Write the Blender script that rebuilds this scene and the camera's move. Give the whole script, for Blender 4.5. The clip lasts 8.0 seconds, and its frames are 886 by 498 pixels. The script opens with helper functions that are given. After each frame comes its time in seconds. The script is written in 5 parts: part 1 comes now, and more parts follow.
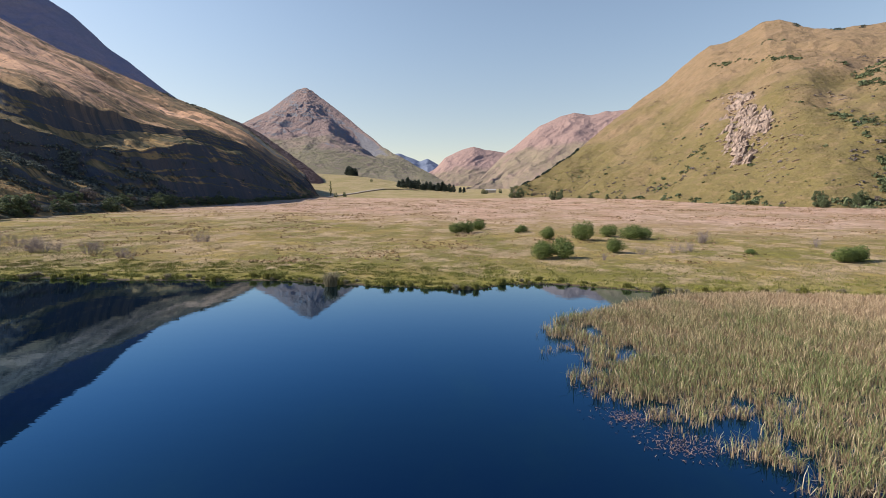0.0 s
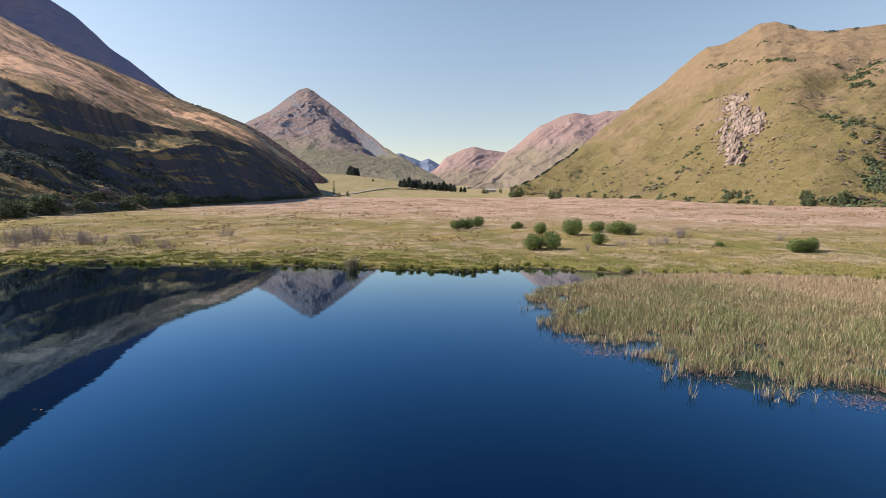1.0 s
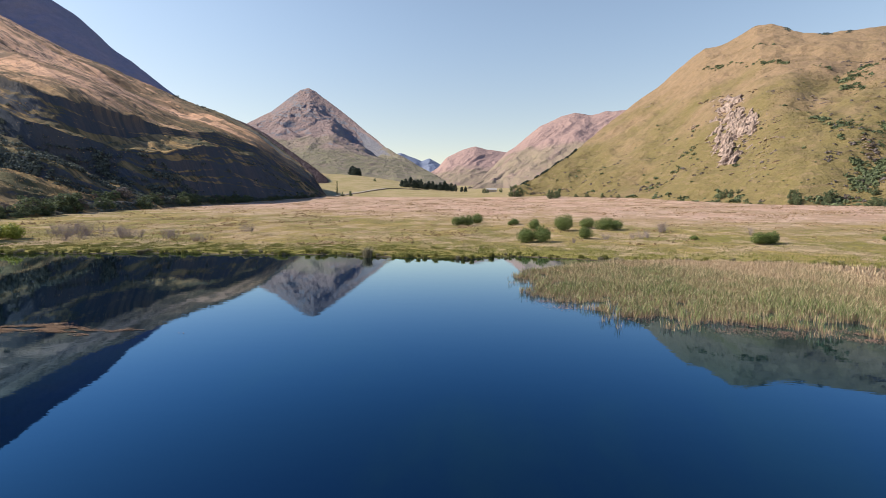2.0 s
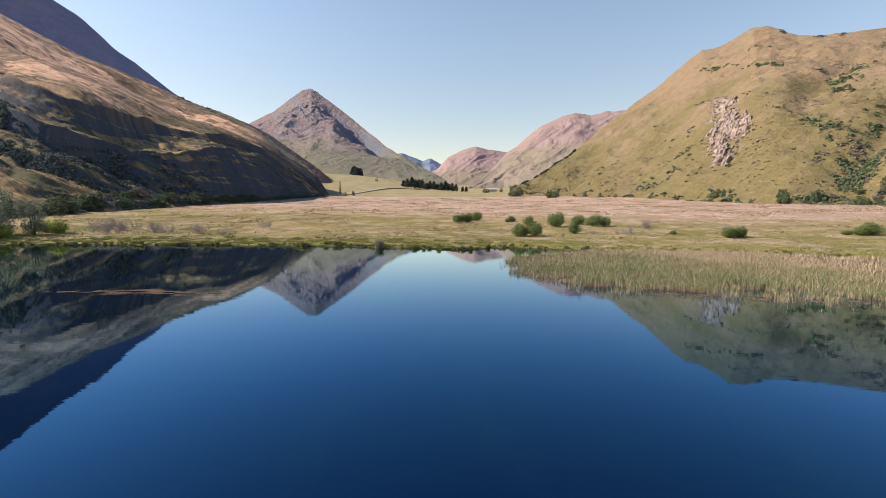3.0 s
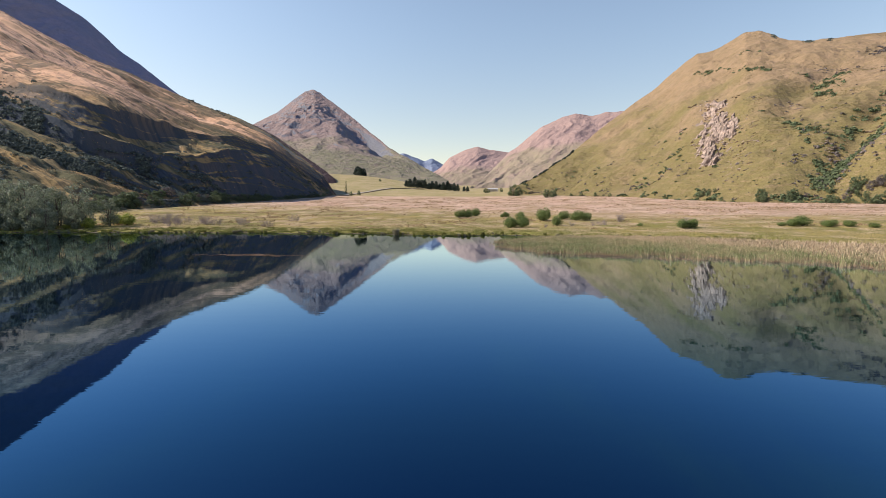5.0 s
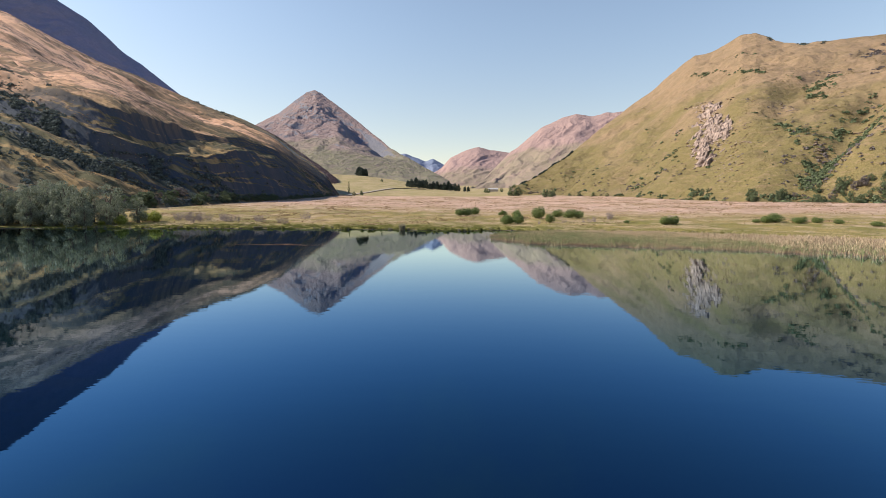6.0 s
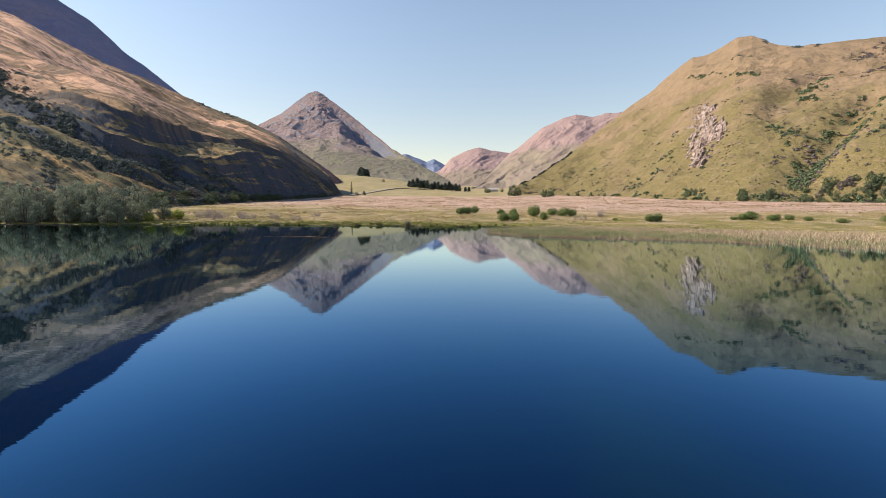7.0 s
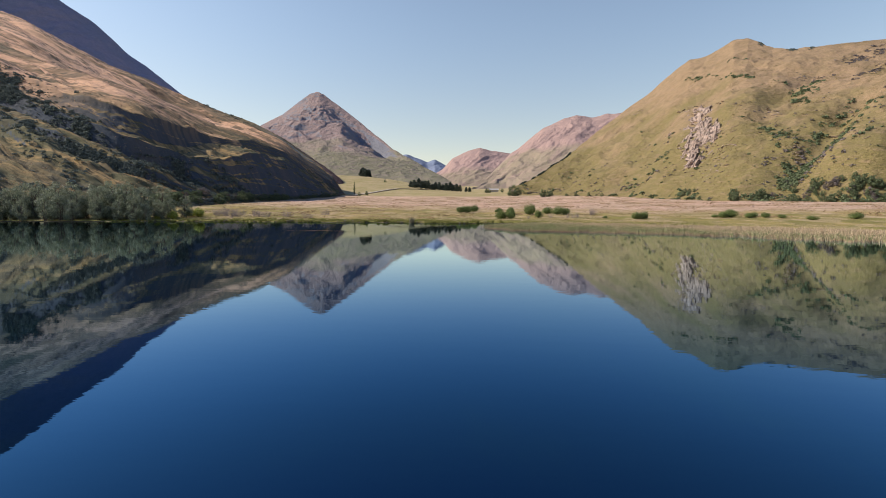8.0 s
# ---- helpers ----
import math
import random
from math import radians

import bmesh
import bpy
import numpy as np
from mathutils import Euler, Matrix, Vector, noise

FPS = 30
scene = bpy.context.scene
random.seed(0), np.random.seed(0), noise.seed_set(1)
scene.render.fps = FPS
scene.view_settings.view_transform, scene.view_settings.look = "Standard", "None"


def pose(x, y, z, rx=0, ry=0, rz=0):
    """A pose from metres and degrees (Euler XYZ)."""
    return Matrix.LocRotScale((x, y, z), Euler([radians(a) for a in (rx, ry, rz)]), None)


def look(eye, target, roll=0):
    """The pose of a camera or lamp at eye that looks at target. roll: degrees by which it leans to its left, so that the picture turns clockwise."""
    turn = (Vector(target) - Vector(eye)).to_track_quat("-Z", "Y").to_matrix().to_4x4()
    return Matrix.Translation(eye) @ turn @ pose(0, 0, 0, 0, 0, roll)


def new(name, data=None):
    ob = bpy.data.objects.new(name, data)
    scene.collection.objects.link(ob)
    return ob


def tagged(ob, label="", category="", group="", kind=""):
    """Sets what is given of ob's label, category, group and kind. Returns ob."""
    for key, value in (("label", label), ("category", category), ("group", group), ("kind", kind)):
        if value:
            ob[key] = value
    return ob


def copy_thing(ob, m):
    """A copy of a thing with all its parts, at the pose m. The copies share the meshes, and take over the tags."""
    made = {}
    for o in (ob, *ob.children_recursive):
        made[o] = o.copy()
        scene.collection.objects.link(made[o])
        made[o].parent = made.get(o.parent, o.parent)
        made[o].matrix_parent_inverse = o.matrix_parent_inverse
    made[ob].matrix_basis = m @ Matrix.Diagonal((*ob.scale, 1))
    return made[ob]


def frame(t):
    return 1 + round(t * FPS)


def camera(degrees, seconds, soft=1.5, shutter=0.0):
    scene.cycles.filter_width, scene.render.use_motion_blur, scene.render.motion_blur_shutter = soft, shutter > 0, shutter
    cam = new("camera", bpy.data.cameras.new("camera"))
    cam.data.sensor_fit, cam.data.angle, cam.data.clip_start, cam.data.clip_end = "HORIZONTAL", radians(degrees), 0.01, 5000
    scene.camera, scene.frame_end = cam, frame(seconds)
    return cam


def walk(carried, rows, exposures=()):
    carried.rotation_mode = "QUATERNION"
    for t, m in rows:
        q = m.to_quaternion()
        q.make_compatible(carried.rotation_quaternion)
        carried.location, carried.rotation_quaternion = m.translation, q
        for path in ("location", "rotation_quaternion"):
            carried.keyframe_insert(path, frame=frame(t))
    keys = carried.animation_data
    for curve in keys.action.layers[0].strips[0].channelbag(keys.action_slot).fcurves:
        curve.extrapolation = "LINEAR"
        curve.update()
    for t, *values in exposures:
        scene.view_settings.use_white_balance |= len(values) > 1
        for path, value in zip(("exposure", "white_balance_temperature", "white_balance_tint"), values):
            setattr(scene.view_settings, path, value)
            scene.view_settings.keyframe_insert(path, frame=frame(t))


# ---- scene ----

# ---------------------------------------------------------------- camera
cam = camera(86.1, 8.0, soft=0.8)
ROWS = [  # seconds, x, y, z, yaw, pitch, roll: a drone that backs away over the lake and sinks a little
    (0.0, 0.0, 0.0, 10.0, 0.0, -5.326, -0.396),
    (0.5, -0.17, -5.53, 9.77, 0.05, -5.345, -0.387),
    (1.0, -0.32, -11.11, 9.53, 0.1, -5.362, -0.38),
    (1.5, -0.47, -16.74, 9.29, 0.151, -5.376, -0.372),
    (2.0, -0.61, -22.41, 9.05, 0.202, -5.387, -0.365),
    (2.5, -0.74, -28.13, 8.81, 0.252, -5.396, -0.359),
    (3.0, -0.86, -33.9, 8.56, 0.304, -5.402, -0.352),
    (3.5, -0.97, -39.72, 8.31, 0.355, -5.405, -0.346),
    (4.0, -1.07, -45.59, 8.05, 0.406, -5.405, -0.341),
    (4.5, -1.16, -51.5, 7.79, 0.458, -5.403, -0.335),
    (5.0, -1.24, -57.47, 7.53, 0.51, -5.398, -0.33),
    (5.5, -1.31, -63.48, 7.27, 0.562, -5.39, -0.326),
    (6.0, -1.37, -69.53, 7.0, 0.615, -5.379, -0.322),
    (6.5, -1.42, -75.64, 6.73, 0.667, -5.366, -0.318),
    (7.0, -1.46, -81.8, 6.45, 0.72, -5.35, -0.314),
    (7.5, -1.49, -88.0, 6.17, 0.773, -5.331, -0.311),
    (8.0, -1.51, -94.25, 5.89, 0.826, -5.31, -0.308),
]
walk(cam, [(t, pose(x, y, z, 90 + pitch, roll, yaw)) for t, x, y, z, yaw, pitch, roll in ROWS], [(0.0, 0.46), (1.5, 0.58), (3.5, 0.64), (5.0, 0.63), (6.5, 0.64), (7.5, 0.67), (8.0, 0.46)])
scene.view_settings.exposure = 0.45

# ---------------------------------------------------------------- sky and sun
SUN_UP, SUN_FROM = 36.5, 273.0  # elevation; compass bearing of the sun, clockwise from +y
sun_way = Vector((math.sin(radians(SUN_FROM)) * math.cos(radians(SUN_UP)), math.cos(radians(SUN_FROM)) * math.cos(radians(SUN_UP)), math.sin(radians(SUN_UP))))
world = bpy.data.worlds.new("sky")
scene.world = world
world.use_nodes = True
wn = world.node_tree
sky = wn.nodes.new("ShaderNodeTexSky")
sky.sky_type, sky.sun_disc = "NISHITA", False
sky.sun_elevation, sky.sun_rotation = radians(SUN_UP), radians(SUN_FROM)
sky.air_density, sky.dust_density, sky.ozone_density = 1.0, 0.45, 0.8
haze = wn.nodes.new("ShaderNodeMix")  # a thin warm haze takes some blue out of the clear sky
haze.data_type, haze.blend_type = "RGBA", "MULTIPLY"
haze.inputs[0].default_value = 1.0
sky_way = wn.nodes.new("ShaderNodeTexCoord")
sky_up = wn.nodes.new("ShaderNodeSeparateXYZ")
wn.links.new(sky_way.outputs["Generated"], sky_up.inputs[0])
tint = None  # the haze thins out upwards: cream over the hills, clear blue above them, deep blue overhead
for low, high, under, over in ((0.04, 0.38, (0.85, 0.7, 0.585, 1), (0.96, 0.865, 0.78, 1)), (0.42, 0.8, None, (0.2, 0.48, 0.98, 1))):
    rise = wn.nodes.new("ShaderNodeMapRange")
    rise.interpolation_type = "SMOOTHSTEP"
    rise.inputs["From Min"].default_value, rise.inputs["From Max"].default_value = low, high
    wn.links.new(sky_up.outputs[2], rise.inputs["Value"])
    depth = wn.nodes.new("ShaderNodeMix")
    depth.data_type = "RGBA"
    if under:
        depth.inputs[6].default_value = under
    else:
        wn.links.new(tint, depth.inputs[6])
    depth.inputs[7].default_value = over
    wn.links.new(rise.outputs[0], depth.inputs[0])
    tint = depth.outputs[2]
wn.links.new(tint, haze.inputs[7])
wn.links.new(sky.outputs[0], haze.inputs[6])
wn.links.new(haze.outputs[2], wn.nodes["Background"].inputs[0])
wn.nodes["Background"].inputs[1].default_value = 0.15
sun = new("sun", bpy.data.lights.new("sun", "SUN"))
sun.data.energy, sun.data.angle, sun.data.color = 5.0, radians(0.5), (1.0, 0.925, 0.83)
sun.matrix_world = look((0, 0, 300), Vector((0, 0, 300)) - sun_way)


# ---------------------------------------------------------------- noise and mesh helpers
def lattice(ix, iy, seed):
    h = (ix * 374761393 + iy * 668265263 + seed * 974634777) & 0xFFFFFFFF
    h = ((h ^ (h >> 13)) * 1274126177) & 0xFFFFFFFF
    return ((h ^ (h >> 16)) & 0xFFFF) / 32767.5 - 1.0


def noise2(x, y, seed=0):
    """Smooth value noise, -1 to 1, on arrays."""
    fx, fy = np.floor(x), np.floor(y)
    ix, iy = fx.astype(np.int64), fy.astype(np.int64)
    u, v = x - fx, y - fy
    u, v = u * u * u * (u * (u * 6 - 15) + 10), v * v * v * (v * (v * 6 - 15) + 10)
    a, b = lattice(ix, iy, seed), lattice(ix + 1, iy, seed)
    c, d = lattice(ix, iy + 1, seed), lattice(ix + 1, iy + 1, seed)
    return (a + (b - a) * u) * (1 - v) + (c + (d - c) * u) * v


def fbm(x, y, octaves=4, seed=0, gain=0.5):
    total, amp = np.zeros(np.broadcast(x, y).shape), 1.0
    for k in range(octaves):
        total = total + amp * noise2(x * 2.03 ** k + 17.3 * k, y * 2.03 ** k - 9.1 * k, seed + k)
        amp *= gain
    return total


def ridged(x, y, octaves=4, seed=0, gain=0.5):
    total, amp = np.zeros(np.broadcast(x, y).shape), 1.0
    for k in range(octaves):
        total = total + amp * (1 - 2 * np.sqrt(0.012 + np.square(noise2(x * 2.03 ** k + 7.7 * k, y * 2.03 ** k + 3.1 * k, seed + k))))
        amp *= gain
    return total


def smooth(a, b, x):
    t = np.clip((x - a) / (b - a), 0, 1)
    return t * t * (3 - 2 * t)


def mesh_from(name, verts, faces, material=None, shade=True):
    me = bpy.data.meshes.new(name)
    me.from_pydata([], [], [])
    verts, faces = np.asarray(verts, dtype=np.float32), np.asarray(faces, dtype=np.int32)
    k = faces.shape[1]
    me.vertices.add(len(verts))
    me.vertices.foreach_set("co", verts.ravel())
    me.loops.add(faces.size)
    me.loops.foreach_set("vertex_index", faces.ravel())
    me.polygons.add(len(faces))
    me.polygons.foreach_set("loop_start", np.arange(0, faces.size, k, dtype=np.int32))
    me.polygons.foreach_set("use_smooth", np.full(len(faces), shade))
    me.update(calc_edges=True)
    me.validate()
    if material:
        me.materials.append(material)
    return me


def grid_faces(nu, nv):
    i = np.arange(nu - 1)[:, None] * nv + np.arange(nv - 1)[None, :]
    return np.stack([i, i + nv, i + nv + 1, i + 1], -1).reshape(-1, 4)


# ---------------------------------------------------------------- materials
class Nodes:
    """A short way to write node materials."""

    def __init__(self, name):
        self.m = bpy.data.materials.new(name)
        self.m.use_nodes = True
        self.t = self.m.node_tree
        self.b = self.t.nodes["Principled BSDF"]
        self.c = self.t.nodes.new("ShaderNodeTexCoord").outputs["Object"]

    def node(self, kind, **values):
        n = self.t.nodes.new(kind)
        for k, v in values.items():
            n.inputs[k].default_value = v
        return n

    def link(self, a, b):
        self.t.links.new(a, b)

    def noise(self, scale, detail=4.0, rough=0.55, stretch=None, turn=0.0, distort=0.0):
        n = self.node("ShaderNodeTexNoise", Scale=scale, Detail=detail, Roughness=rough, Distortion=distort)
        if stretch:
            mp = self.t.nodes.new("ShaderNodeMapping")
            mp.vector_type = "TEXTURE"
            mp.inputs["Scale"].default_value = [1 / k for k in stretch]
            mp.inputs["Rotation"].default_value = (0, 0, radians(turn))
            self.link(self.c, mp.inputs[0])
            self.link(mp.outputs[0], n.inputs["Vector"])
        else:
            self.link(self.c, n.inputs["Vector"])
        return n.outputs[0]

    def ramp(self, fac, lo, hi):
        n = self.t.nodes.new("ShaderNodeMapRange")
        n.interpolation_type = "SMOOTHSTEP"
        n.inputs["From Min"].default_value, n.inputs["From Max"].default_value = lo, hi
        self.link(fac, n.inputs["Value"])
        return n.outputs[0]

    def math(self, op, a, b):
        n = self.t.nodes.new("ShaderNodeMath")
        n.operation = op
        for k, v in enumerate((a, b)):
            if isinstance(v, (int, float)):
                n.inputs[k].default_value = v
            else:
                self.link(v, n.inputs[k])
        return n.outputs[0]

    def mix(self, fac, a, b):
        n = self.t.nodes.new("ShaderNodeMix")
        n.data_type = "RGBA"
        for k, v in ((0, fac), (6, a), (7, b)):
            if isinstance(v, (int, float)):
                n.inputs[k].default_value = v
            elif isinstance(v, tuple):
                n.inputs[k].default_value = (*v, 1)
            else:
                self.link(v, n.inputs[k])
        return n.outputs[2]

    def done(self, color, rough=0.9, bump=None, strength=0.5, distance=1.0, spec=0.2):
        if isinstance(color, tuple):
            self.b.inputs["Base Color"].default_value = (*color, 1)
        else:
            self.link(color, self.b.inputs["Base Color"])
        self.b.inputs["Roughness"].default_value = rough
        self.b.inputs["Specular IOR Level"].default_value = spec
        if bump is not None:
            n = self.node("ShaderNodeBump", Strength=strength, Distance=distance)
            self.link(bump, n.inputs["Height"])
            self.link(n.outputs[0], self.b.inputs["Normal"])
        return self.m

    def height(self):
        s = self.t.nodes.new("ShaderNodeSeparateXYZ")
        self.link(self.c, s.inputs[0])
        return s.outputs[2]

    def steep(self):
        g = self.t.nodes.new("ShaderNodeNewGeometry")
        s = self.t.nodes.new("ShaderNodeSeparateXYZ")
        self.link(g.outputs["Normal"], s.inputs[0])
        return s.outputs[2]

    def island(self):
        return self.t.nodes.new("ShaderNodeNewGeometry").outputs["Random Per Island"]


def hill_material(name, grass, straw, brown, rock, grain=1.0, bump=1.0, rocky=0.62, dry=None, streak=None, mottle=0.5, broad=None):
    """Tussock slopes: green grass below, dry straw higher up (dry: the two heights), bare rock where it is steep."""
    n = Nodes(name)
    big = n.noise(0.012 * grain, 5, 0.6)
    if dry:
        big = n.math("ADD", big, n.ramp(n.math("ADD", n.height(), n.math("MULTIPLY", n.noise(0.02, 4, 0.6), 60.0)), dry[0] + 30, dry[1] + 30))
        big = n.math("SUBTRACT", big, 0.3)
    big = n.ramp(big, 0.38, 0.66)
    mid = n.ramp(n.noise(0.07 * grain, 6, 0.7), 0.38, 0.68)
    fine = n.noise(0.35 * grain, 5, 0.8)
    lines = n.noise(0.09 * grain, 4, 0.65, *(streak or ((1.0, 1.0, 4.0), 0.0)))
    col = n.mix(big, grass, straw)
    col = n.mix(n.math("MULTIPLY", mid, mottle), col, brown)
    col = n.mix(n.math("MULTIPLY", n.ramp(lines, 0.5, 0.68), 0.55), col, straw)
    if broad:
        wide = n.noise(0.09, 5, 0.62, *broad)
        col = n.mix(n.math("MULTIPLY", n.ramp(wide, 0.52, 0.66), 0.6), col, straw)
        col = n.mix(n.math("MULTIPLY", n.ramp(wide, 0.48, 0.36), 0.6), col, brown)
    col = n.mix(n.math("MULTIPLY", n.ramp(fine, 0.48, 0.66), 0.65), col, brown)
    speck = n.noise(1.1 * grain, 3, 0.7)
    col = n.mix(n.math("MULTIPLY", n.ramp(speck, 0.54, 0.64), 0.45), col, tuple(0.6 * k for k in brown))
    col = n.mix(n.math("MULTIPLY", n.ramp(speck, 0.44, 0.34), 0.4), col, tuple(1.25 * k for k in straw))
    cliff = n.ramp(n.math("ADD", n.steep(), n.math("MULTIPLY", n.noise(0.045 * grain, 8, 0.82), 0.5)), rocky + 0.27, rocky + 0.15)
    col = n.mix(cliff, col, rock)
    if broad:
        col = n.mix(n.math("MULTIPLY", n.ramp(lines, 0.48, 0.36), 0.55), col, brown)
    relief = n.math("ADD", n.math("ADD", fine, n.math("MULTIPLY", speck, 0.5)), n.math("ADD", n.math("MULTIPLY", n.noise(0.12 * grain, 6, 0.65), 3.5), n.math("MULTIPLY", lines, 4.0 if broad else 2.0)))
    return n.done(col, 0.95, relief, 0.8, 1.0 * bump / grain, 0.1)


M = {}
def left_material(name, way):
    """The long hillside: olive grass low down, golden tussock higher up, all combed along the spurs (way: their bearing)."""
    n = Nodes(name)
    long_ = n.noise(0.1, 4, 0.6, (0.012, 0.15, 0.01), way)
    comb = n.noise(0.1, 5, 0.72, (0.03, 0.42, 0.03), way)
    hair = n.noise(0.5, 4, 0.7, (0.025, 0.34, 0.03), way)
    tuft = n.noise(0.3, 5, 0.8)
    wide = n.noise(0.011, 4, 0.6)
    high = n.math("ADD", n.height(), n.math("ADD", n.math("MULTIPLY", n.math("SUBTRACT", long_, 0.5), 120.0), n.math("MULTIPLY", n.math("SUBTRACT", wide, 0.5), 70.0)))
    golden = n.ramp(high, 48.0, 135.0)
    low = n.mix(n.ramp(comb, 0.43, 0.56), (0.1, 0.09, 0.044), (0.34, 0.22, 0.09))
    top = n.mix(n.ramp(comb, 0.41, 0.56), (0.2, 0.128, 0.072), (0.58, 0.34, 0.205))
    top = n.mix(n.math("MULTIPLY", n.ramp(long_, 0.52, 0.62), 0.6), top, (0.66, 0.4, 0.25))
    col = n.mix(golden, low, top)
    # dark olive streaks of grass, also standing in for shaded grooves
    col = n.mix(n.math("MULTIPLY", n.ramp(long_, 0.48, 0.4), 0.8), col, (0.095, 0.085, 0.05))
    col = n.mix(n.math("MULTIPLY", n.ramp(hair, 0.5, 0.58), 0.7), col, (0.085, 0.074, 0.048))
    col = n.mix(n.math("MULTIPLY", n.ramp(tuft, 0.54, 0.68), 0.35), col, (0.08, 0.074, 0.05))
    # steep walls: the navy of their shade is painted into the colour
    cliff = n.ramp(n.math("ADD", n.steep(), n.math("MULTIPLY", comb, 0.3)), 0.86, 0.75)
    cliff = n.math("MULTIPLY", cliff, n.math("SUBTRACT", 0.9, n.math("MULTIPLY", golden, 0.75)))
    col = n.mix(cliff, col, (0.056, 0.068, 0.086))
    relief = n.math("ADD", n.math("MULTIPLY", comb, 9.0), n.math("ADD", n.math("MULTIPLY", hair, 2.0), n.math("MULTIPLY", tuft, 1.8)))
    return n.done(col, 0.95, relief, 0.85, 1.0, 0.1)


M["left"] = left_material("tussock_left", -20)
M["right"] = hill_material("tussock_right", (0.178, 0.142, 0.055), (0.28, 0.188, 0.11), (0.135, 0.104, 0.05), (0.34, 0.26, 0.21), rocky=0.3, dry=(-120, 480), mottle=0.45)
M["peak"] = hill_material("tussock_peak", (0.2, 0.185, 0.105), (0.285, 0.2, 0.175), (0.19, 0.155, 0.13), (0.175, 0.172, 0.185), 0.4, rocky=0.83, dry=(60, 520), bump=1.6)
M["pink"] = hill_material("tussock_pink", (0.25, 0.205, 0.13), (0.33, 0.22, 0.185), (0.25, 0.175, 0.145), (0.2, 0.17, 0.155), 0.3, rocky=0.35, dry=(110, 400), streak=((1.4, 0.2, 0.1), -24))
# high left ridge: the blue of its shade is put into the base colour
M["blue"] = hill_material("rock_blue_shade", (0.21, 0.21, 0.265), (0.27, 0.235, 0.28), (0.15, 0.155, 0.205), (0.22, 0.22, 0.275), 0.3, rocky=0.3)
M["purple"] = hill_material("heath_purple", (0.11, 0.085, 0.08), (0.15, 0.11, 0.1), (0.08, 0.065, 0.06), (0.1, 0.09, 0.09), 0.6, rocky=0.3)
# farthest mountains: distance haze is mixed into the base colour as blue
M["far"] = hill_material("rock_far_haze", (0.16, 0.19, 0.25), (0.19, 0.21, 0.27), (0.15, 0.18, 0.24), (0.17, 0.2, 0.26), 0.2, bump=0.4)

n = Nodes("lake_water")
wave = n.math("ADD", n.noise(0.9, 3, 0.5, (0.3, 1.0, 1.0)), n.math("MULTIPLY", n.noise(5.0, 2, 0.5, (0.4, 1.0, 1.0)), 0.25))
weed = n.ramp(n.noise(0.07, 5, 0.6, (1.6, 0.8, 1.0)), 0.48, 0.68)
bump = n.node("ShaderNodeBump", Strength=0.018, Distance=0.12)
n.link(wave, bump.inputs["Height"])
body = n.t.nodes.new("ShaderNodeBsdfDiffuse")
n.link(n.mix(weed, (0.0006, 0.0028, 0.006), (0.0018, 0.0062, 0.0042)), body.inputs[0])
gloss = n.t.nodes.new("ShaderNodeBsdfGlossy")
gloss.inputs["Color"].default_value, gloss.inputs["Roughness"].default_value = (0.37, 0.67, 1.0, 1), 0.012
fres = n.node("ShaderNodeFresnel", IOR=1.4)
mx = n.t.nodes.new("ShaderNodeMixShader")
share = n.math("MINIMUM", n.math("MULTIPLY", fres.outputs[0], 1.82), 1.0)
# reflected sky's blue is put into the gloss colour, strongest at steep view
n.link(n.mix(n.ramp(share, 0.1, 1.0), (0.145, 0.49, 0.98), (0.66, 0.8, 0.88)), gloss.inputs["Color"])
for i, o in ((0, share), (1, body.outputs[0]), (2, gloss.outputs[0])):
    n.link(o, mx.inputs[i])
for nd in (body, gloss, fres):
    n.link(bump.outputs[0], nd.inputs["Normal"])
n.link(mx.outputs[0], n.t.nodes["Material Output"].inputs[0])
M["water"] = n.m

n = Nodes("meadow")
sep = n.t.nodes.new("ShaderNodeSeparateXYZ")
n.link(n.c, sep.inputs[0])
away = n.math("ADD", n.math("ADD", sep.outputs[1], n.math("MULTIPLY", sep.outputs[0], 0.4)), n.math("MULTIPLY", n.noise(0.02, 6, 0.7, (0.8, 1.0, 1.0)), 190.0))
a = n.noise(0.035, 6, 0.65, (1.0, 0.8, 1.0), 6.0)
b = n.ramp(n.noise(0.35, 6, 0.75, (0.8, 1.0, 1.0)), 0.44, 0.6)
c = n.ramp(n.noise(0.09, 8, 0.75, (1.0, 0.8, 1.0), -8.0), 0.49, 0.55)
f = n.noise(1.6, 6, 0.8)
green = n.mix(n.ramp(a, 0.44, 0.56), (0.215, 0.19, 0.046), (0.35, 0.258, 0.085))
green = n.mix(n.math("MULTIPLY", c, 0.7), green, (0.54, 0.38, 0.24))
green = n.mix(n.math("MULTIPLY", b, 0.5), green, (0.26, 0.215, 0.095))
straw = n.mix(n.ramp(a, 0.45, 0.55), (0.54, 0.345, 0.235), (0.4, 0.275, 0.155))
straw = n.mix(n.math("MULTIPLY", c, 0.7), straw, (0.66, 0.46, 0.345))
straw = n.mix(n.math("MULTIPLY", b, 0.6), straw, (0.36, 0.23, 0.16))
col = n.mix(n.ramp(away, 220.0, 320.0), green, straw)
lush = n.mix(n.ramp(f, 0.4, 0.6), (0.17, 0.165, 0.03), (0.36, 0.3, 0.06))
col = n.mix(n.math("MULTIPLY", n.ramp(n.math("ADD", sep.outputs[2], n.math("MULTIPLY", n.noise(0.12, 5, 0.65, (0.5, 1.2, 1.0)), 1.0)), 1.1, 0.75), 0.75), col, lush)
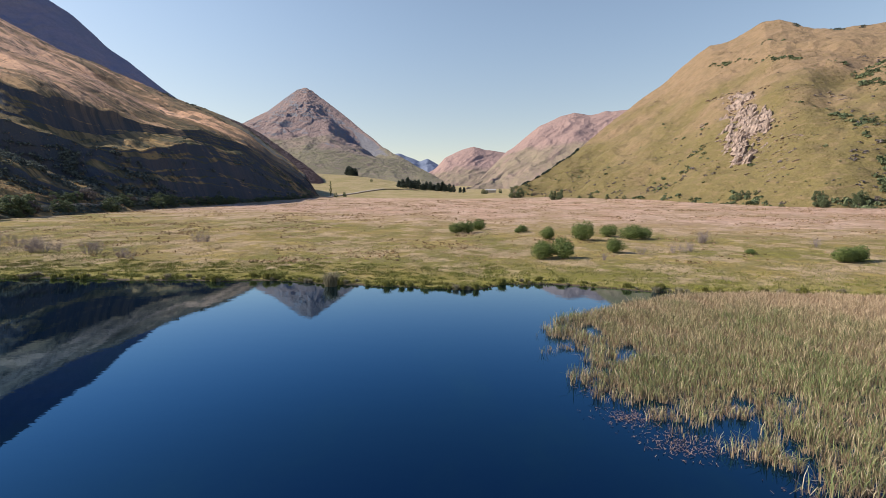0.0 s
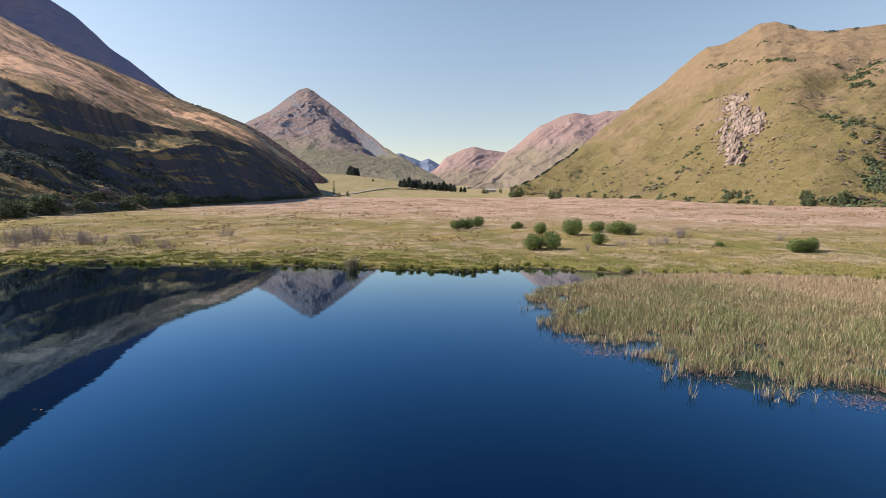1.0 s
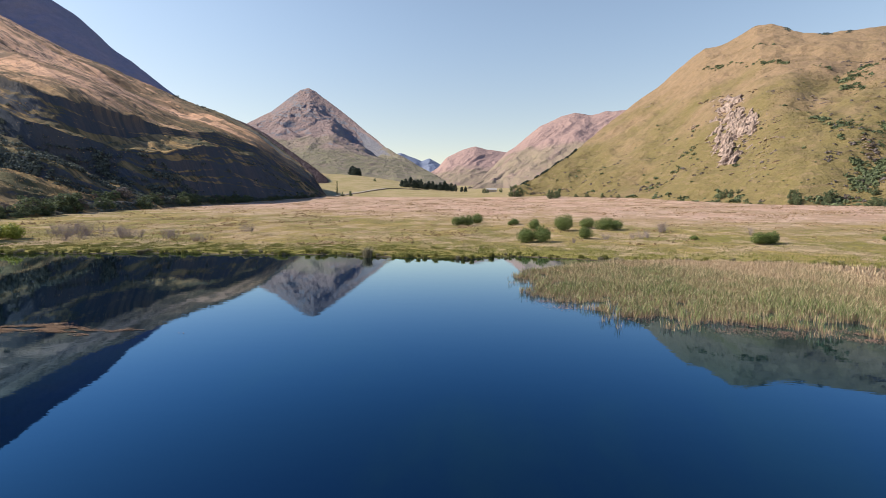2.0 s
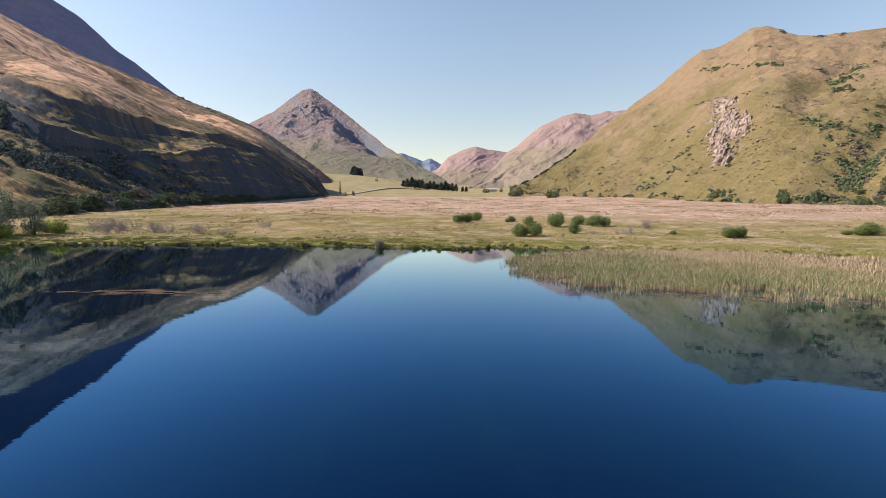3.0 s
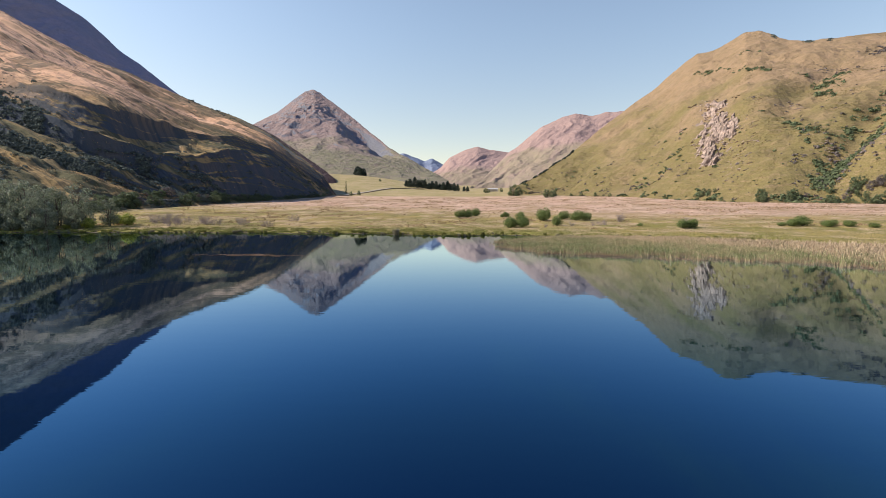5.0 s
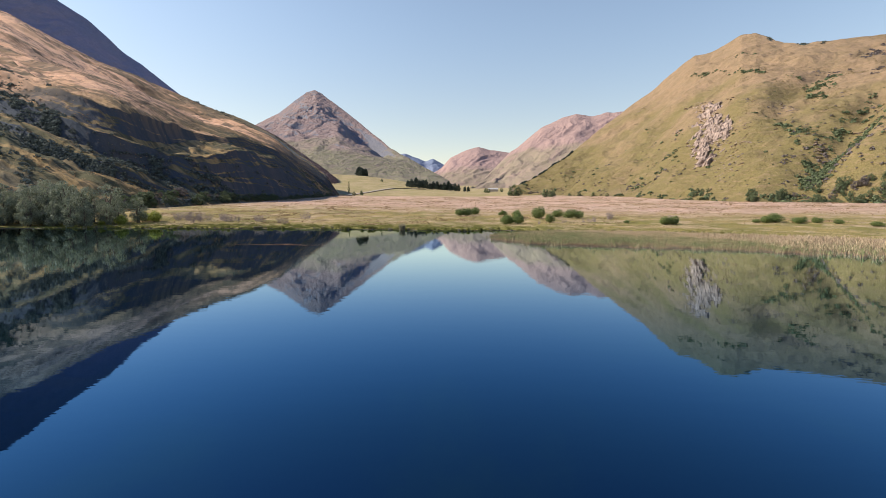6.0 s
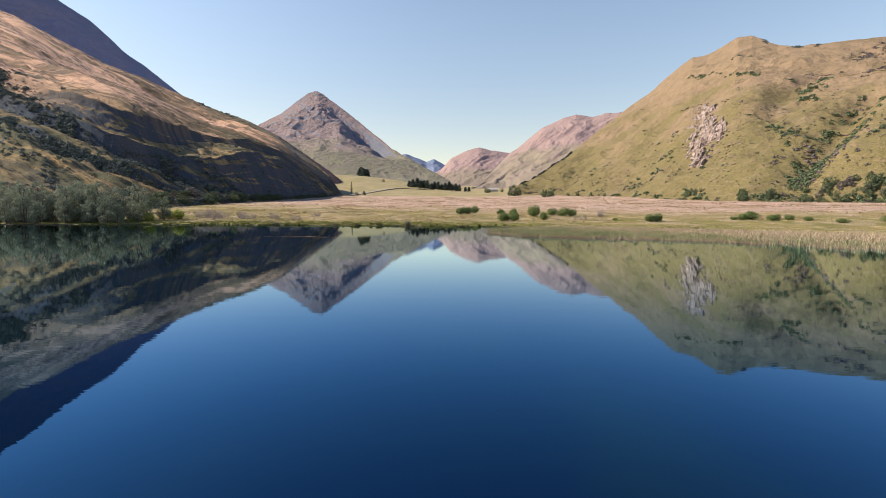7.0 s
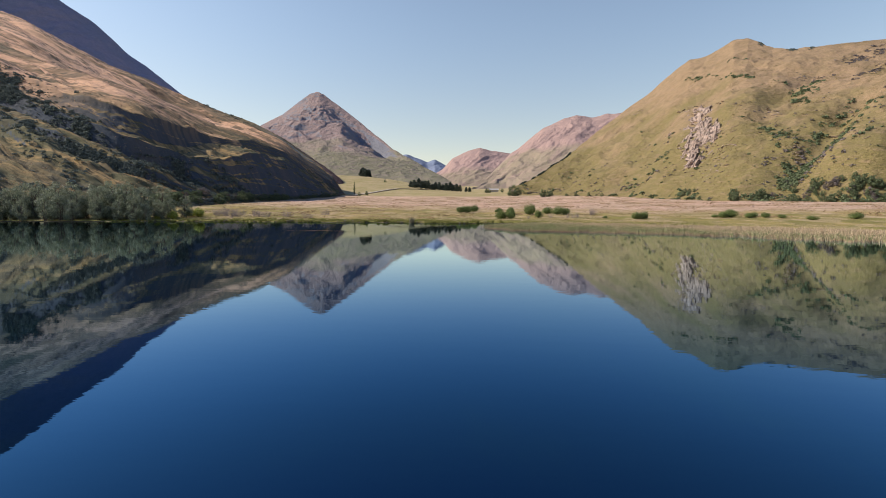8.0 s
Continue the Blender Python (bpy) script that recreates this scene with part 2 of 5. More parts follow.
field = n.mix(n.ramp(a, 0.42, 0.58), (0.33, 0.27, 0.115), (0.42, 0.32, 0.165))
field = n.mix(n.math("MULTIPLY", b, 0.3), field, (0.2, 0.17, 0.07))
col = n.mix(n.ramp(n.math("ADD", sep.outputs[1], n.math("MULTIPLY", n.noise(0.03, 4), 60.0)), 570.0, 600.0), col, field)
mud = n.ramp(n.math("ADD", sep.outputs[2], n.math("MULTIPLY", n.noise(0.8, 3), 0.12)), 0.24, 0.14)
col = n.mix(mud, col, (0.1, 0.075, 0.05))
col = n.mix(n.math("MULTIPLY", n.ramp(f, 0.46, 0.62), 0.5), col, (0.2, 0.155, 0.085))
M["meadow"] = n.done(col, 0.95, n.math("ADD", f, n.math("MULTIPLY", b, 1.5)), 0.8, 0.4, 0.1)

# ---------------------------------------------------------------- ground and lake
SHORE = ((-5000, -4000), (-700, -500), (-400, -150), (-250, 10), (-150, 50), (-100, 58), (-50, 61), (-24, 61), (-10, 57), (4, 55), (8, 59), (15, 59), (24, 55), (45, 53), (60, 48), (100, 25), (160, -20), (400, -200), (700, -500), (5000, -4000))


def shore(x):
    y = np.interp(x, [p[0] for p in SHORE], [p[1] for p in SHORE])
    return y + 0.9 * noise2(x / 5.0, x * 0, 3) + 0.5 * noise2(x / 1.7, x * 0, 4)


def ground_z(x, y):
    d = y - shore(x)
    z = np.where(d > 0, 0.22 * (1 - np.exp(-np.maximum(d, 0) / 0.7)) + 0.03 * d, np.maximum(d * 0.35, -3.0))
    z = z + 0.015 * np.maximum(d - 350, 0)
    b = (x + 1.5) / np.maximum(y + 94, 50)
    z = z + 34 * smooth(480, 1250, d) * smooth(0.06, -0.2, b)
    z = np.minimum(z, 150.0)
    return z + smooth(2, 40, d) * 0.25 * fbm(x / 18, y / 18, 3, 5)


xs = np.concatenate([-np.geomspace(5000, 160, 60), np.linspace(-158, 158, 420), np.geomspace(160, 5000, 60)])
ds = np.concatenate([-np.geomspace(4900, 4, 24), np.linspace(-3.5, 3, 40), np.geomspace(3.2, 8500, 320)])
X = np.repeat(xs[:, None], len(ds), 1)
Y = shore(X) + ds[None, :]
Z = ground_z(X, Y)
ground = new("ground", mesh_from("ground", np.stack([X, Y, Z], -1).reshape(-1, 3), grid_faces(len(xs), len(ds)), M["meadow"]))
tagged(ground, "flat marshy meadow of green and straw-coloured grass by the lake", "ground", kind="structure")

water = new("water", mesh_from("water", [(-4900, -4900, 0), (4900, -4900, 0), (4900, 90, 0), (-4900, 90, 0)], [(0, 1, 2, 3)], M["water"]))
tagged(water, "calm dark blue lake that mirrors the hills and sky", "lake", kind="structure")

# ---------------------------------------------------------------- hills
HUB = (-1.5, -94.2)


LAND = {}


def hill(name, columns, material, nu, ns, power=1.0, relief=None, back=0.6, crisp=6.0, soft=30, rim=0.25):
    """A hill whose foot and crest are given by (bearing, foot distance, foot height, crest distance, crest height)."""
    cb = np.array(columns)
    b = np.linspace(cb[0, 0], cb[-1, 0], nu)
    rf, zf, rc, kc = (np.interp(b, cb[:, 0], v) for v in (cb[:, 1], cb[:, 2], cb[:, 3], (cb[:, 4] - 5.9) / cb[:, 3]))
    for arr, times in ((rf, soft), (zf, soft), (rc, soft * 3), (kc, 2)):
        for _ in range(times):
            arr[1:-1] = (arr[:-2] + 2 * arr[1:-1] + arr[2:]) / 4
    zc = 5.9 + kc * rc
    s = np.concatenate([np.linspace(-0.1, 1, ns), 1 + back * np.linspace(0, 1, 25)[1:] ** 1.3])
    S = s[None, :]
    R = rf[:, None] + (rc - rf)[:, None] * S
    pw = np.interp(b, [p[0] for p in power], [p[1] for p in power])[:, None] if isinstance(power, tuple) else power
    up = np.where(S < 0, S * 1.0, np.abs(S) ** pw)
    fall = np.maximum(S - 1, 0)
    H = zf[:, None] + (zc - zf)[:, None] * np.where(S <= 1, up, 1 - 1.6 * fall - 0.2 * smooth(0, 0.1, fall))
    Xh, Yh = HUB[0] + b[:, None] * R, HUB[1] + R
    env = smooth(-0.02, 0.16, S) * (rim + (1 - rim) * smooth(1.0, 0.75, np.minimum(S, 1)))
    if relief is not None:
        H = H + env * relief(Xh, Yh, S + 0 * R)
    H = H + crisp * 0.12 * fbm(Xh / 14, Yh / 14, 3, 9)
    P = np.stack([Xh, Yh, H], -1)
    LAND[name] = (b, s, P)
    return new(name, mesh_from(name, P.reshape(-1, 3), grid_faces(nu, len(s)), material))


def on_hill(name, b, s):
    """Places on a hill, by bearing and by the share of the way from foot to crest."""
    gb, gs, P = LAND[name]
    i = np.clip(np.interp(b, gb, np.arange(len(gb))), 0, len(gb) - 1.001)
    j = np.clip(np.interp(s, gs, np.arange(len(gs))), 0, len(gs) - 1.001)
    i0, j0 = np.floor(i).astype(int), np.floor(j).astype(int)
    u, v = (i - i0)[..., None], (j - j0)[..., None]
    return (P[i0, j0] * (1 - u) + P[i0 + 1, j0] * u) * (1 - v) + (P[i0, j0 + 1] * (1 - u) + P[i0 + 1, j0 + 1] * u) * v


RIGHT = ((0.1277, 700, 24.5, 715, 27.4), (0.1568, 690, 22.7, 720, 38.6), (0.1915, 640, 17.8, 750, 54.9), (0.2374, 600, 15.8, 800, 84), (0.2941, 560, 14, 860, 130), (0.3501, 510, 11.6, 900, 177), (0.4059, 460, 10.7, 900, 212), (0.4607, 425, 10, 890, 253), (0.4848, 410, 9.4, 880, 266), (0.5162, 390, 8.8, 850, 263), (0.5383, 378, 8.3, 830, 266), (0.5709, 362, 7.9, 800, 273), (0.5989, 350, 7.5, 784, 270), (0.6219, 345, 7.1, 755, 256), (0.6508, 340, 6.7, 700, 230), (0.6961, 330, 6.4, 660, 215), (0.7966, 305, 4.7, 620, 208), (0.872, 290, 3.6, 600, 207), (1.2894, 260, 1.1, 530, 212))
PEAK = ((-0.4928, 1500, 87, 2300, 265), (-0.3939, 1500, 88, 2500, 413), (-0.3485, 1450, 85, 2600, 486), (-0.3148, 1400, 83, 2700, 571), (-0.302, 1390, 82, 2740, 606), (-0.2965, 1380, 82, 2760, 622), (-0.289, 1375, 82, 2780, 637), (-0.282, 1365, 81, 2795, 647), (-0.2712, 1360, 81, 2800, 652), (-0.2617, 1350, 79, 2780, 632), (-0.2456, 1340, 78, 2720, 586), (-0.2307, 1320, 76, 2650, 544), (-0.1727, 1300, 70, 2400, 390), (-0.1142, 1290, 67, 2100, 253), (-0.0554, 1280, 64, 1800, 149), (-0.0259, 1280, 61, 1650, 112), (0.0037, 1280, 58, 1500, 78))
PINK = ((0.0452, 1400, 40.8, 1500, 46.8), (0.0569, 1400, 41, 1600, 59), (0.0859, 1400, 44, 2000, 136), (0.1262, 1350, 46, 2300, 254), (0.1435, 1300, 45, 2330, 282), (0.1893, 1280, 46, 2400, 379), (0.2351, 1270, 48, 2450, 442), (0.2603, 1260, 47, 2450, 457), (0.2928, 1260, 48, 2430, 442), (0.3215, 1250, 48, 2400, 453), (0.3501, 1240, 47, 2350, 452), (0.4416, 1200, 47, 2250, 459))
CONE = ((-0.0672, 2600, 91, 3300, 152), (-0.0318, 2600, 91, 3500, 231), (-0.0141, 2600, 91, 3550, 268), (0.0034, 2600, 92, 3600, 347), (0.0384, 2600, 92, 3600, 406), (0.0618, 2600, 92, 3600, 431), (0.0852, 2600, 93, 3600, 406), (0.1263, 2600, 93, 3600, 390), (0.191, 2600, 94, 3600, 316))
FAR = ((-0.1261, 4000, 159, 4600, 450), (-0.0907, 4000, 159, 4600, 488), (-0.0672, 4000, 160, 4600, 446), (-0.0472, 4000, 160, 4600, 409), (-0.0319, 4000, 160, 4600, 436), (-0.0225, 4000, 161, 4600, 415), (-0.0024, 4000, 161, 4600, 361), (0.0507, 4000, 162, 4600, 293))
BLUE = ((-1.1977, 2089, 154.6, 2902, 2015.5), (-0.916, 2263, 224.7, 3143, 1575.2), (-0.8282, 2318, 233.1, 3219, 1394.4), (-0.8004, 2335, 237.3, 3243, 1341.7), (-0.7333, 2376, 239.3, 3300, 1220.0), (-0.6944, 2400, 239.8, 3333, 1122.1), (-0.6667, 2417, 239.7, 3357, 1035.0), (-0.627, 2442, 231.2, 3391, 957.3), (-0.5817, 2470, 224.4, 3430, 845.6), (-0.5475, 2490, 217.6, 3459, 765.5), (-0.5017, 2519, 204.4, 3499, 663.0))
PURPLE = ((-0.478, 1000, 78, 1350, 259), (-0.4313, 1000, 78, 1330, 237), (-0.394, 980, 65, 1300, 214), (-0.3497, 950, 52, 1250, 178), (-0.2915, 900, 34, 1150, 119), (-0.2446, 880, 34, 1050, 75), (-0.2282, 880, 34, 980, 57), (-0.217, 880, 26, 930, 36))


# break lines of the left hill, by bearing: distance and height along each
BEARINGS = (-1.086, -0.942, -0.870, -0.786, -0.703, -0.632, -0.561, -0.490, -0.419, -0.348, -0.290, -0.216)
BREAKS = (
    ((140, 0.9), (170, 0.5), (185, 1.7), (205, 2.8), (225, 4.5), (250, 5.6), (285, 7.1), (325, 8.1), (378, 9.5), (450, 10.9), (540, 12.7), (650, 13.6)),  # foot of the hill
    ((345, 74.1), (330, 59.1), (312, 46.8), (302, 35.7), (298, 24.5), (300, 20.2), (303, 12.2), (330, 9.3), (382, 10.2), (453, 11.3), (543, 13.0), (650, 13.7)),  # crest of the lakeside knoll
    ((354, 86.1), (338, 69.7), (320, 57.5), (307, 42.7), (304, 32.0), (303, 24.2), (306, 15.1), (331, 10.1), (382, 10.5), (453, 11.5), (543, 13.2), (650, 13.9)),  # top of the first gully wall
    ((385, 95.3), (372, 78.7), (358, 66.1), (348, 52.4), (342, 41.7), (348, 33.1), (360, 24.0), (350, 12.4), (388, 11.0), (458, 11.8), (546, 13.4), (651, 14.1)),  # second spur
    ((401, 117.5), (388, 100.7), (372, 84.8), (354, 67.2), (347, 56.0), (354, 51.8), (367, 42.4), (382, 39.6), (442, 47.5), (529, 50.4), (598, 36.7), (652, 14.4)),  # foot of the third spur
    ((440, 130.2), (432, 113.3), (427, 98.4), (382, 73.3), (376, 61.9), (384, 57.4), (426, 53.2), (486, 62.0), (535, 68.2), (585, 65.3), (628, 45.6), (653, 14.6)),  # third spur
    ((450, 143.8), (442, 126.3), (439, 114.0), (396, 89.9), (390, 81.2), (399, 77.0), (443, 72.7), (501, 73.9), (546, 75.8), (593, 69.5), (634, 48.2), (654, 14.8)),  # top of the great shaded wall
    ((666, 251.3), (703, 237.9), (707, 226.5), (726, 209.7), (768, 204.1), (771, 187.3), (793, 172.9), (739, 134.4), (713, 111.2), (694, 86.9), (682, 56.2), (655, 15.0)),  # foot of the upper step
    ((671, 253.5), (706, 240.2), (710, 228.5), (729, 212.0), (773, 209.0), (773, 189.7), (796, 175.3), (740, 135.4), (714, 112.1), (695, 87.8), (683, 57.0), (655, 15.2)),  # top of the upper step
    ((1120, 542.3), (1080, 437.3), (1000, 376.4), (960, 316.5), (930, 267.0), (910, 235.7), (895, 204.5), (875, 172.2), (840, 139.6), (790, 103.5), (740, 65.7), (660, 16.0)),  # skyline
)


def left_hill(name, material, nu=640):
    """The long hillside: lit spurs and steps between steep shaded walls, laid out along its break lines."""
    b = np.linspace(BEARINGS[0], BEARINGS[-1], nu)
    lines = []
    for line in BREAKS:
        r, z = (np.interp(b, BEARINGS, [p[k] for p in line]) for k in (0, 1))
        k = (z - 5.9) / r
        for arr, times in ((r, 900), (k, 30)):
            for _ in range(times):
                arr[1:-1] = (arr[:-2] + 2 * arr[1:-1] + arr[2:]) / 4
        lines.append((r, 5.9 + k * r))
    lines[8] = tuple(0.9 * lines[7][j] + 0.1 * lines[9][j] for j in (0, 1))
    for k in range(1, 10):
        lines[k] = (np.maximum(lines[k][0], lines[k - 1][0] + 0.05), lines[k][1])
    rows_r, rows_z = [lines[0][0] - 25 * (1 - f) for f in (0, 0.5)], [lines[0][1] - 7 * (1 - f) for f in (0, 0.5)]
    for k, m in enumerate((60, 22, 34, 56, 40, 56, 130, 18, 80)):
        for f in np.arange(m) / m:
            rows_r.append(lines[k][0] * (1 - f) + lines[k + 1][0] * f)
            rows_z.append(lines[k][1] * (1 - f) + lines[k + 1][1] * f)
    crest = len(rows_r)
    for f in np.linspace(0, 1, 24) ** 1.3:
        rows_r.append(lines[9][0] + f * 420)
        rows_z.append(lines[9][1] * (1 - 1.1 * f))
    R, H = np.stack(rows_r, 1), np.stack(rows_z, 1)
    for _ in range(5):
        H[:, 3:crest] = (H[:, 2:crest - 1] + 2 * H[:, 3:crest] + H[:, 4:crest + 1]) / 4
    x, y = HUB[0] + b[:, None] * R, HUB[1] + R
    s = np.arange(R.shape[1]) / crest
    S = s[None, :] + 0 * R
    upper = smooth(0.52, 0.62, S) * (0.3 + 0.7 * smooth(1.0, 0.93, np.minimum(S, 1)))
    B = b[:, None] + 0 * S
    upper = upper * smooth(-0.214, -0.25, B)
    T = S + 0.36 * B + 0.014 * fbm(B * 4, S * 4, 2, 20)
    H = H + (8.0 * ridged(T / 0.085, B / 0.5, 2, 22) + 4.5 * ridged(T / 0.034, B / 0.3, 2, 21) + 1.6 * fbm(T / 0.02, B / 0.16, 2, 24)) * upper
    lower = smooth(0.0, 0.06, S) * smooth(0.66, 0.5, S) * smooth(-0.214, -0.25, B)
    ease = np.clip(np.gradient(R, axis=1) * crest / 800, 0.06, 1)  # the steep walls stay smooth
    low = S + 0.22 * B + 0.01 * fbm(B * 6, S * 5, 2, 26)
    H = H + (4.6 * ridged(low / 0.065, B / 0.3, 2, 25) + 2.2 * ridged(low / 0.026, B / 0.16, 3, 29) + 1.3 * fbm(x / 22, y / 22, 4, 23)) * lower * ease
    H = H + 0.8 * fbm(x / 9, y / 9, 3, 9) * smooth(0.0, 0.05, S)
    P = np.stack([x, y, H], -1)
    LAND[name] = (b, s, P)
    return new(name, mesh_from(name, P.reshape(-1, 3), grid_faces(nu, R.shape[1]), material))


def wall(k, b, far, below, above):
    """1 between two break lines of the left hill, falling off below and above them."""
    lo, hi = (np.interp(b, BEARINGS, [p[0] for p in BREAKS[j]]) for j in (k, k + 1))
    return smooth(-below, 0, far - lo) * smooth(above, 0, far - hi)


def seg(x, y, ax, ay, bx, by):
    """Distance from a straight stretch, and the share of the way along it."""
    t = np.clip(((x - ax) * (bx - ax) + (y - ay) * (by - ay)) / ((bx - ax) ** 2 + (by - ay) ** 2), 0, 1)
    return np.hypot(x - ax - t * (bx - ax), y - ay - t * (by - ay)), t


def right_relief(x, y, s):
    wx, wy = x + 9 * fbm(x / 60, y / 60, 3, 33), y + 9 * fbm(x / 60, y / 60, 3, 34)
    out = 5 * ridged(x / 110, y / 110, 4, 31) + 2.5 * fbm(x / 30, y / 30, 4, 32)
    for ax, ay, bx, by, deep, wide in ((380, 360, 232, 252, 13, 16), (430, 470, 318, 385, 7, 18), (300, 600, 190, 420, 6, 22), (210, 640, 130, 520, 5, 20)):
        d, t = seg(wx, wy, ax, ay, bx, by)
        out = out - deep * np.exp(-(d / wide) ** 2) * smooth(0, 0.2, t)
    d, t = seg(wx, wy, 420, 330, 285, 235)
    return out + 22 * np.exp(-(d / 48) ** 2)


TOP = (HUB[0] - 0.2747 * 2800, HUB[1] + 2800)


def peak_relief(x, y, s):
    r, phi = np.hypot(x - TOP[0], y - TOP[1]), np.arctan2(x - TOP[0], TOP[1] - y)
    wx, wy = x + 50 * fbm(x / 240, y / 240, 4, 46), y + 50 * fbm(x / 240, y / 240, 4, 47)
    phi = phi + 0.1 * fbm(x / 260, y / 260, 4, 44)
    spur = 0.0
    for ax, ay, bx, by, deep, near, wide in ((TOP[0] + 15, TOP[1] - 60, -290, 1640, 110, 90, 320), (TOP[0] + 130, TOP[1] - 200, -60, 1560, 60, 55, 240), (TOP[0] - 60, TOP[1] - 260, -560, 1750, 34, 50, 200)):
        d, t = seg(wx, wy, ax, ay, bx, by)
        east = (wx - ax) * (by - ay) - (wy - ay) * (bx - ax) < 0  # a shaded couloir along the eastern side of each rib
        spur = spur - deep * np.where(east, smooth(0, near, d) * smooth(wide, near, d), 0) * smooth(0, 0.1, t) * smooth(1.0, 0.6, t)
    d, t = seg(wx, wy, TOP[0] - 60, TOP[1] - 200, -760, 1420)
    spur = spur + 70 * np.clip(1 - d / 220, 0, 1) * smooth(0, 0.2, t) * smooth(1.0, 0.4, t)
    ribs = ridged(phi * 4.0, r / 1300, 5, 41, 0.55) * smooth(20, 500, r) * smooth(1500, 700, r)
    crags = ridged(wx / 38, wy / 38, 4, 43, 0.6) * smooth(1100, 300, r)
    tip = 22 * ridged(x / 24, y / 24, 3, 49) * smooth(240, 30, r)
    return (spur + 9 * ribs) * smooth(150, 1000, r) + (6 * crags + 3 * ridged(wx / 90, wy / 90, 4, 45)) * smooth(60, 350, r) - 5 * smooth(260, 0, r) + tip


def pink_relief(x, y, s):
    w = x - 0.45 * y + 60 * fbm(x / 300, y / 300, 3, 8)
    return 13 * ridged(w / 190, y / 1100, 4, 51, 0.5) + 2.5 * ridged(w / 45, y / 240, 3, 53, 0.6) + 3 * ridged(x / 60, y / 60, 3, 52)


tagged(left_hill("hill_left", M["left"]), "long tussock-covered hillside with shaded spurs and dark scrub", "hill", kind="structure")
tagged(hill("hill_right", RIGHT, M["right"], 620, 380, 1.0, right_relief, soft=150), "sunlit green and tan hillside with grey rock outcrops and scrub", "hill", kind="structure")
tagged(hill("mountain_peak", PEAK, M["peak"], 320, 260, 1.25, peak_relief, rim=0.12), "pyramid-shaped rocky mountain with a pointed summit", "mountain", kind="structure")
tagged(hill("hill_far_right", PINK, M["pink"], 200, 160, 1.1, pink_relief), "dry pinkish tussock hill with gullies", "hill", kind="structure")
tagged(hill("hill_far_cone", CONE, M["pink"], 120, 100, 1.1, pink_relief), "distant dry rounded hill of pinkish tussock", "hill", kind="structure")
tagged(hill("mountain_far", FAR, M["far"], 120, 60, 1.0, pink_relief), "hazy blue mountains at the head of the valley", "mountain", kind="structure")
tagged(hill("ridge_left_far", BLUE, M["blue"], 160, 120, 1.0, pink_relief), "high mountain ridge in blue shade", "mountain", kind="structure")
tagged(hill("ridge_left_low", PURPLE, M["purple"], 120, 80, 1.0), "low dark ridge covered in bare purplish scrub", "hill", kind="structure")

# ---------------------------------------------------------------- plant materials
def leaf_material(name, dark, light, rough=0.6, shine=0.25, through_light=0.35):
    """Leaves: each one of its own tone, and a little light comes through."""
    n = Nodes(name)
    patch = n.ramp(n.noise(0.35, 3, 0.6), 0.35, 0.65)
    col = n.mix(n.island(), dark, light)
    col = n.mix(n.math("MULTIPLY", patch, 0.35), col, dark)
    n.done(col, rough, spec=shine)
    tr = n.t.nodes.new("ShaderNodeBsdfTranslucent")
    n.link(col, tr.inputs[0])
    mx = n.t.nodes.new("ShaderNodeMixShader")
    mx.inputs[0].default_value = through_light
    n.link(n.b.outputs[0], mx.inputs[1])
    n.link(tr.outputs[0], mx.inputs[2])
    n.link(mx.outputs[0], n.t.nodes["Material Output"].inputs[0])
    return n.m


def bark_material(name, dark, light):
    n = Nodes(name)
    f = n.noise(6.0, 5, 0.7, (1.0, 1.0, 0.25))
    return n.done(n.mix(n.ramp(f, 0.35, 0.65), dark, light), 0.9, f, 0.6, 0.05, 0.1)


M["willow_bush"] = leaf_material("leaf_willow_bush", (0.06, 0.09, 0.025), (0.24, 0.29, 0.085))
M["gold_bush"] = leaf_material("leaf_gold_bush", (0.16, 0.19, 0.03), (0.42, 0.42, 0.09))
M["scrub"] = leaf_material("leaf_scrub", (0.055, 0.066, 0.06), (0.18, 0.2, 0.165), 0.8, 0.08, 0.2)
M["grey_scrub"] = leaf_material("leaf_grey_scrub", (0.09, 0.075, 0.07), (0.23, 0.19, 0.17), 0.8, 0.08, 0.15)
M["heath"] = leaf_material("leaf_heath", (0.085, 0.06, 0.066), (0.17, 0.125, 0.125), 0.8, 0.08, 0.15)
M["foot_leaf"] = leaf_material("leaf_foot", (0.07, 0.08, 0.055), (0.2, 0.22, 0.14), 0.8, 0.08, 0.25)
M["dark_tree"] = leaf_material("leaf_dark_tree", (0.06, 0.078, 0.042), (0.2, 0.23, 0.115), 0.75, 0.1, 0.25)
M["grey_willow"] = leaf_material("leaf_grey_willow", (0.085, 0.1, 0.06), (0.3, 0.32, 0.205))
M["pine"] = leaf_material("needle_pine", (0.018, 0.028, 0.022), (0.055, 0.075, 0.045), through_light=0.1)
M["poplar"] = leaf_material("leaf_poplar", (0.06, 0.08, 0.02), (0.14, 0.16, 0.04))
M["tuft"] = leaf_material("blade_tuft_tan", (0.15, 0.11, 0.055), (0.52, 0.34, 0.2), 0.9, 0.05, 0.2)
M["tuft_green"] = leaf_material("blade_tuft_olive", (0.11, 0.09, 0.035), (0.32, 0.24, 0.11), 0.9, 0.05, 0.2)
M["bark"] = bark_material("bark_brown", (0.06, 0.045, 0.035), (0.16, 0.13, 0.1))
M["twig"] = bark_material("twig_purple", (0.17, 0.135, 0.122), (0.34, 0.28, 0.26))
M["sedge"] = leaf_material("blade_sedge", (0.11, 0.115, 0.026), (0.33, 0.3, 0.085), through_light=0.3)
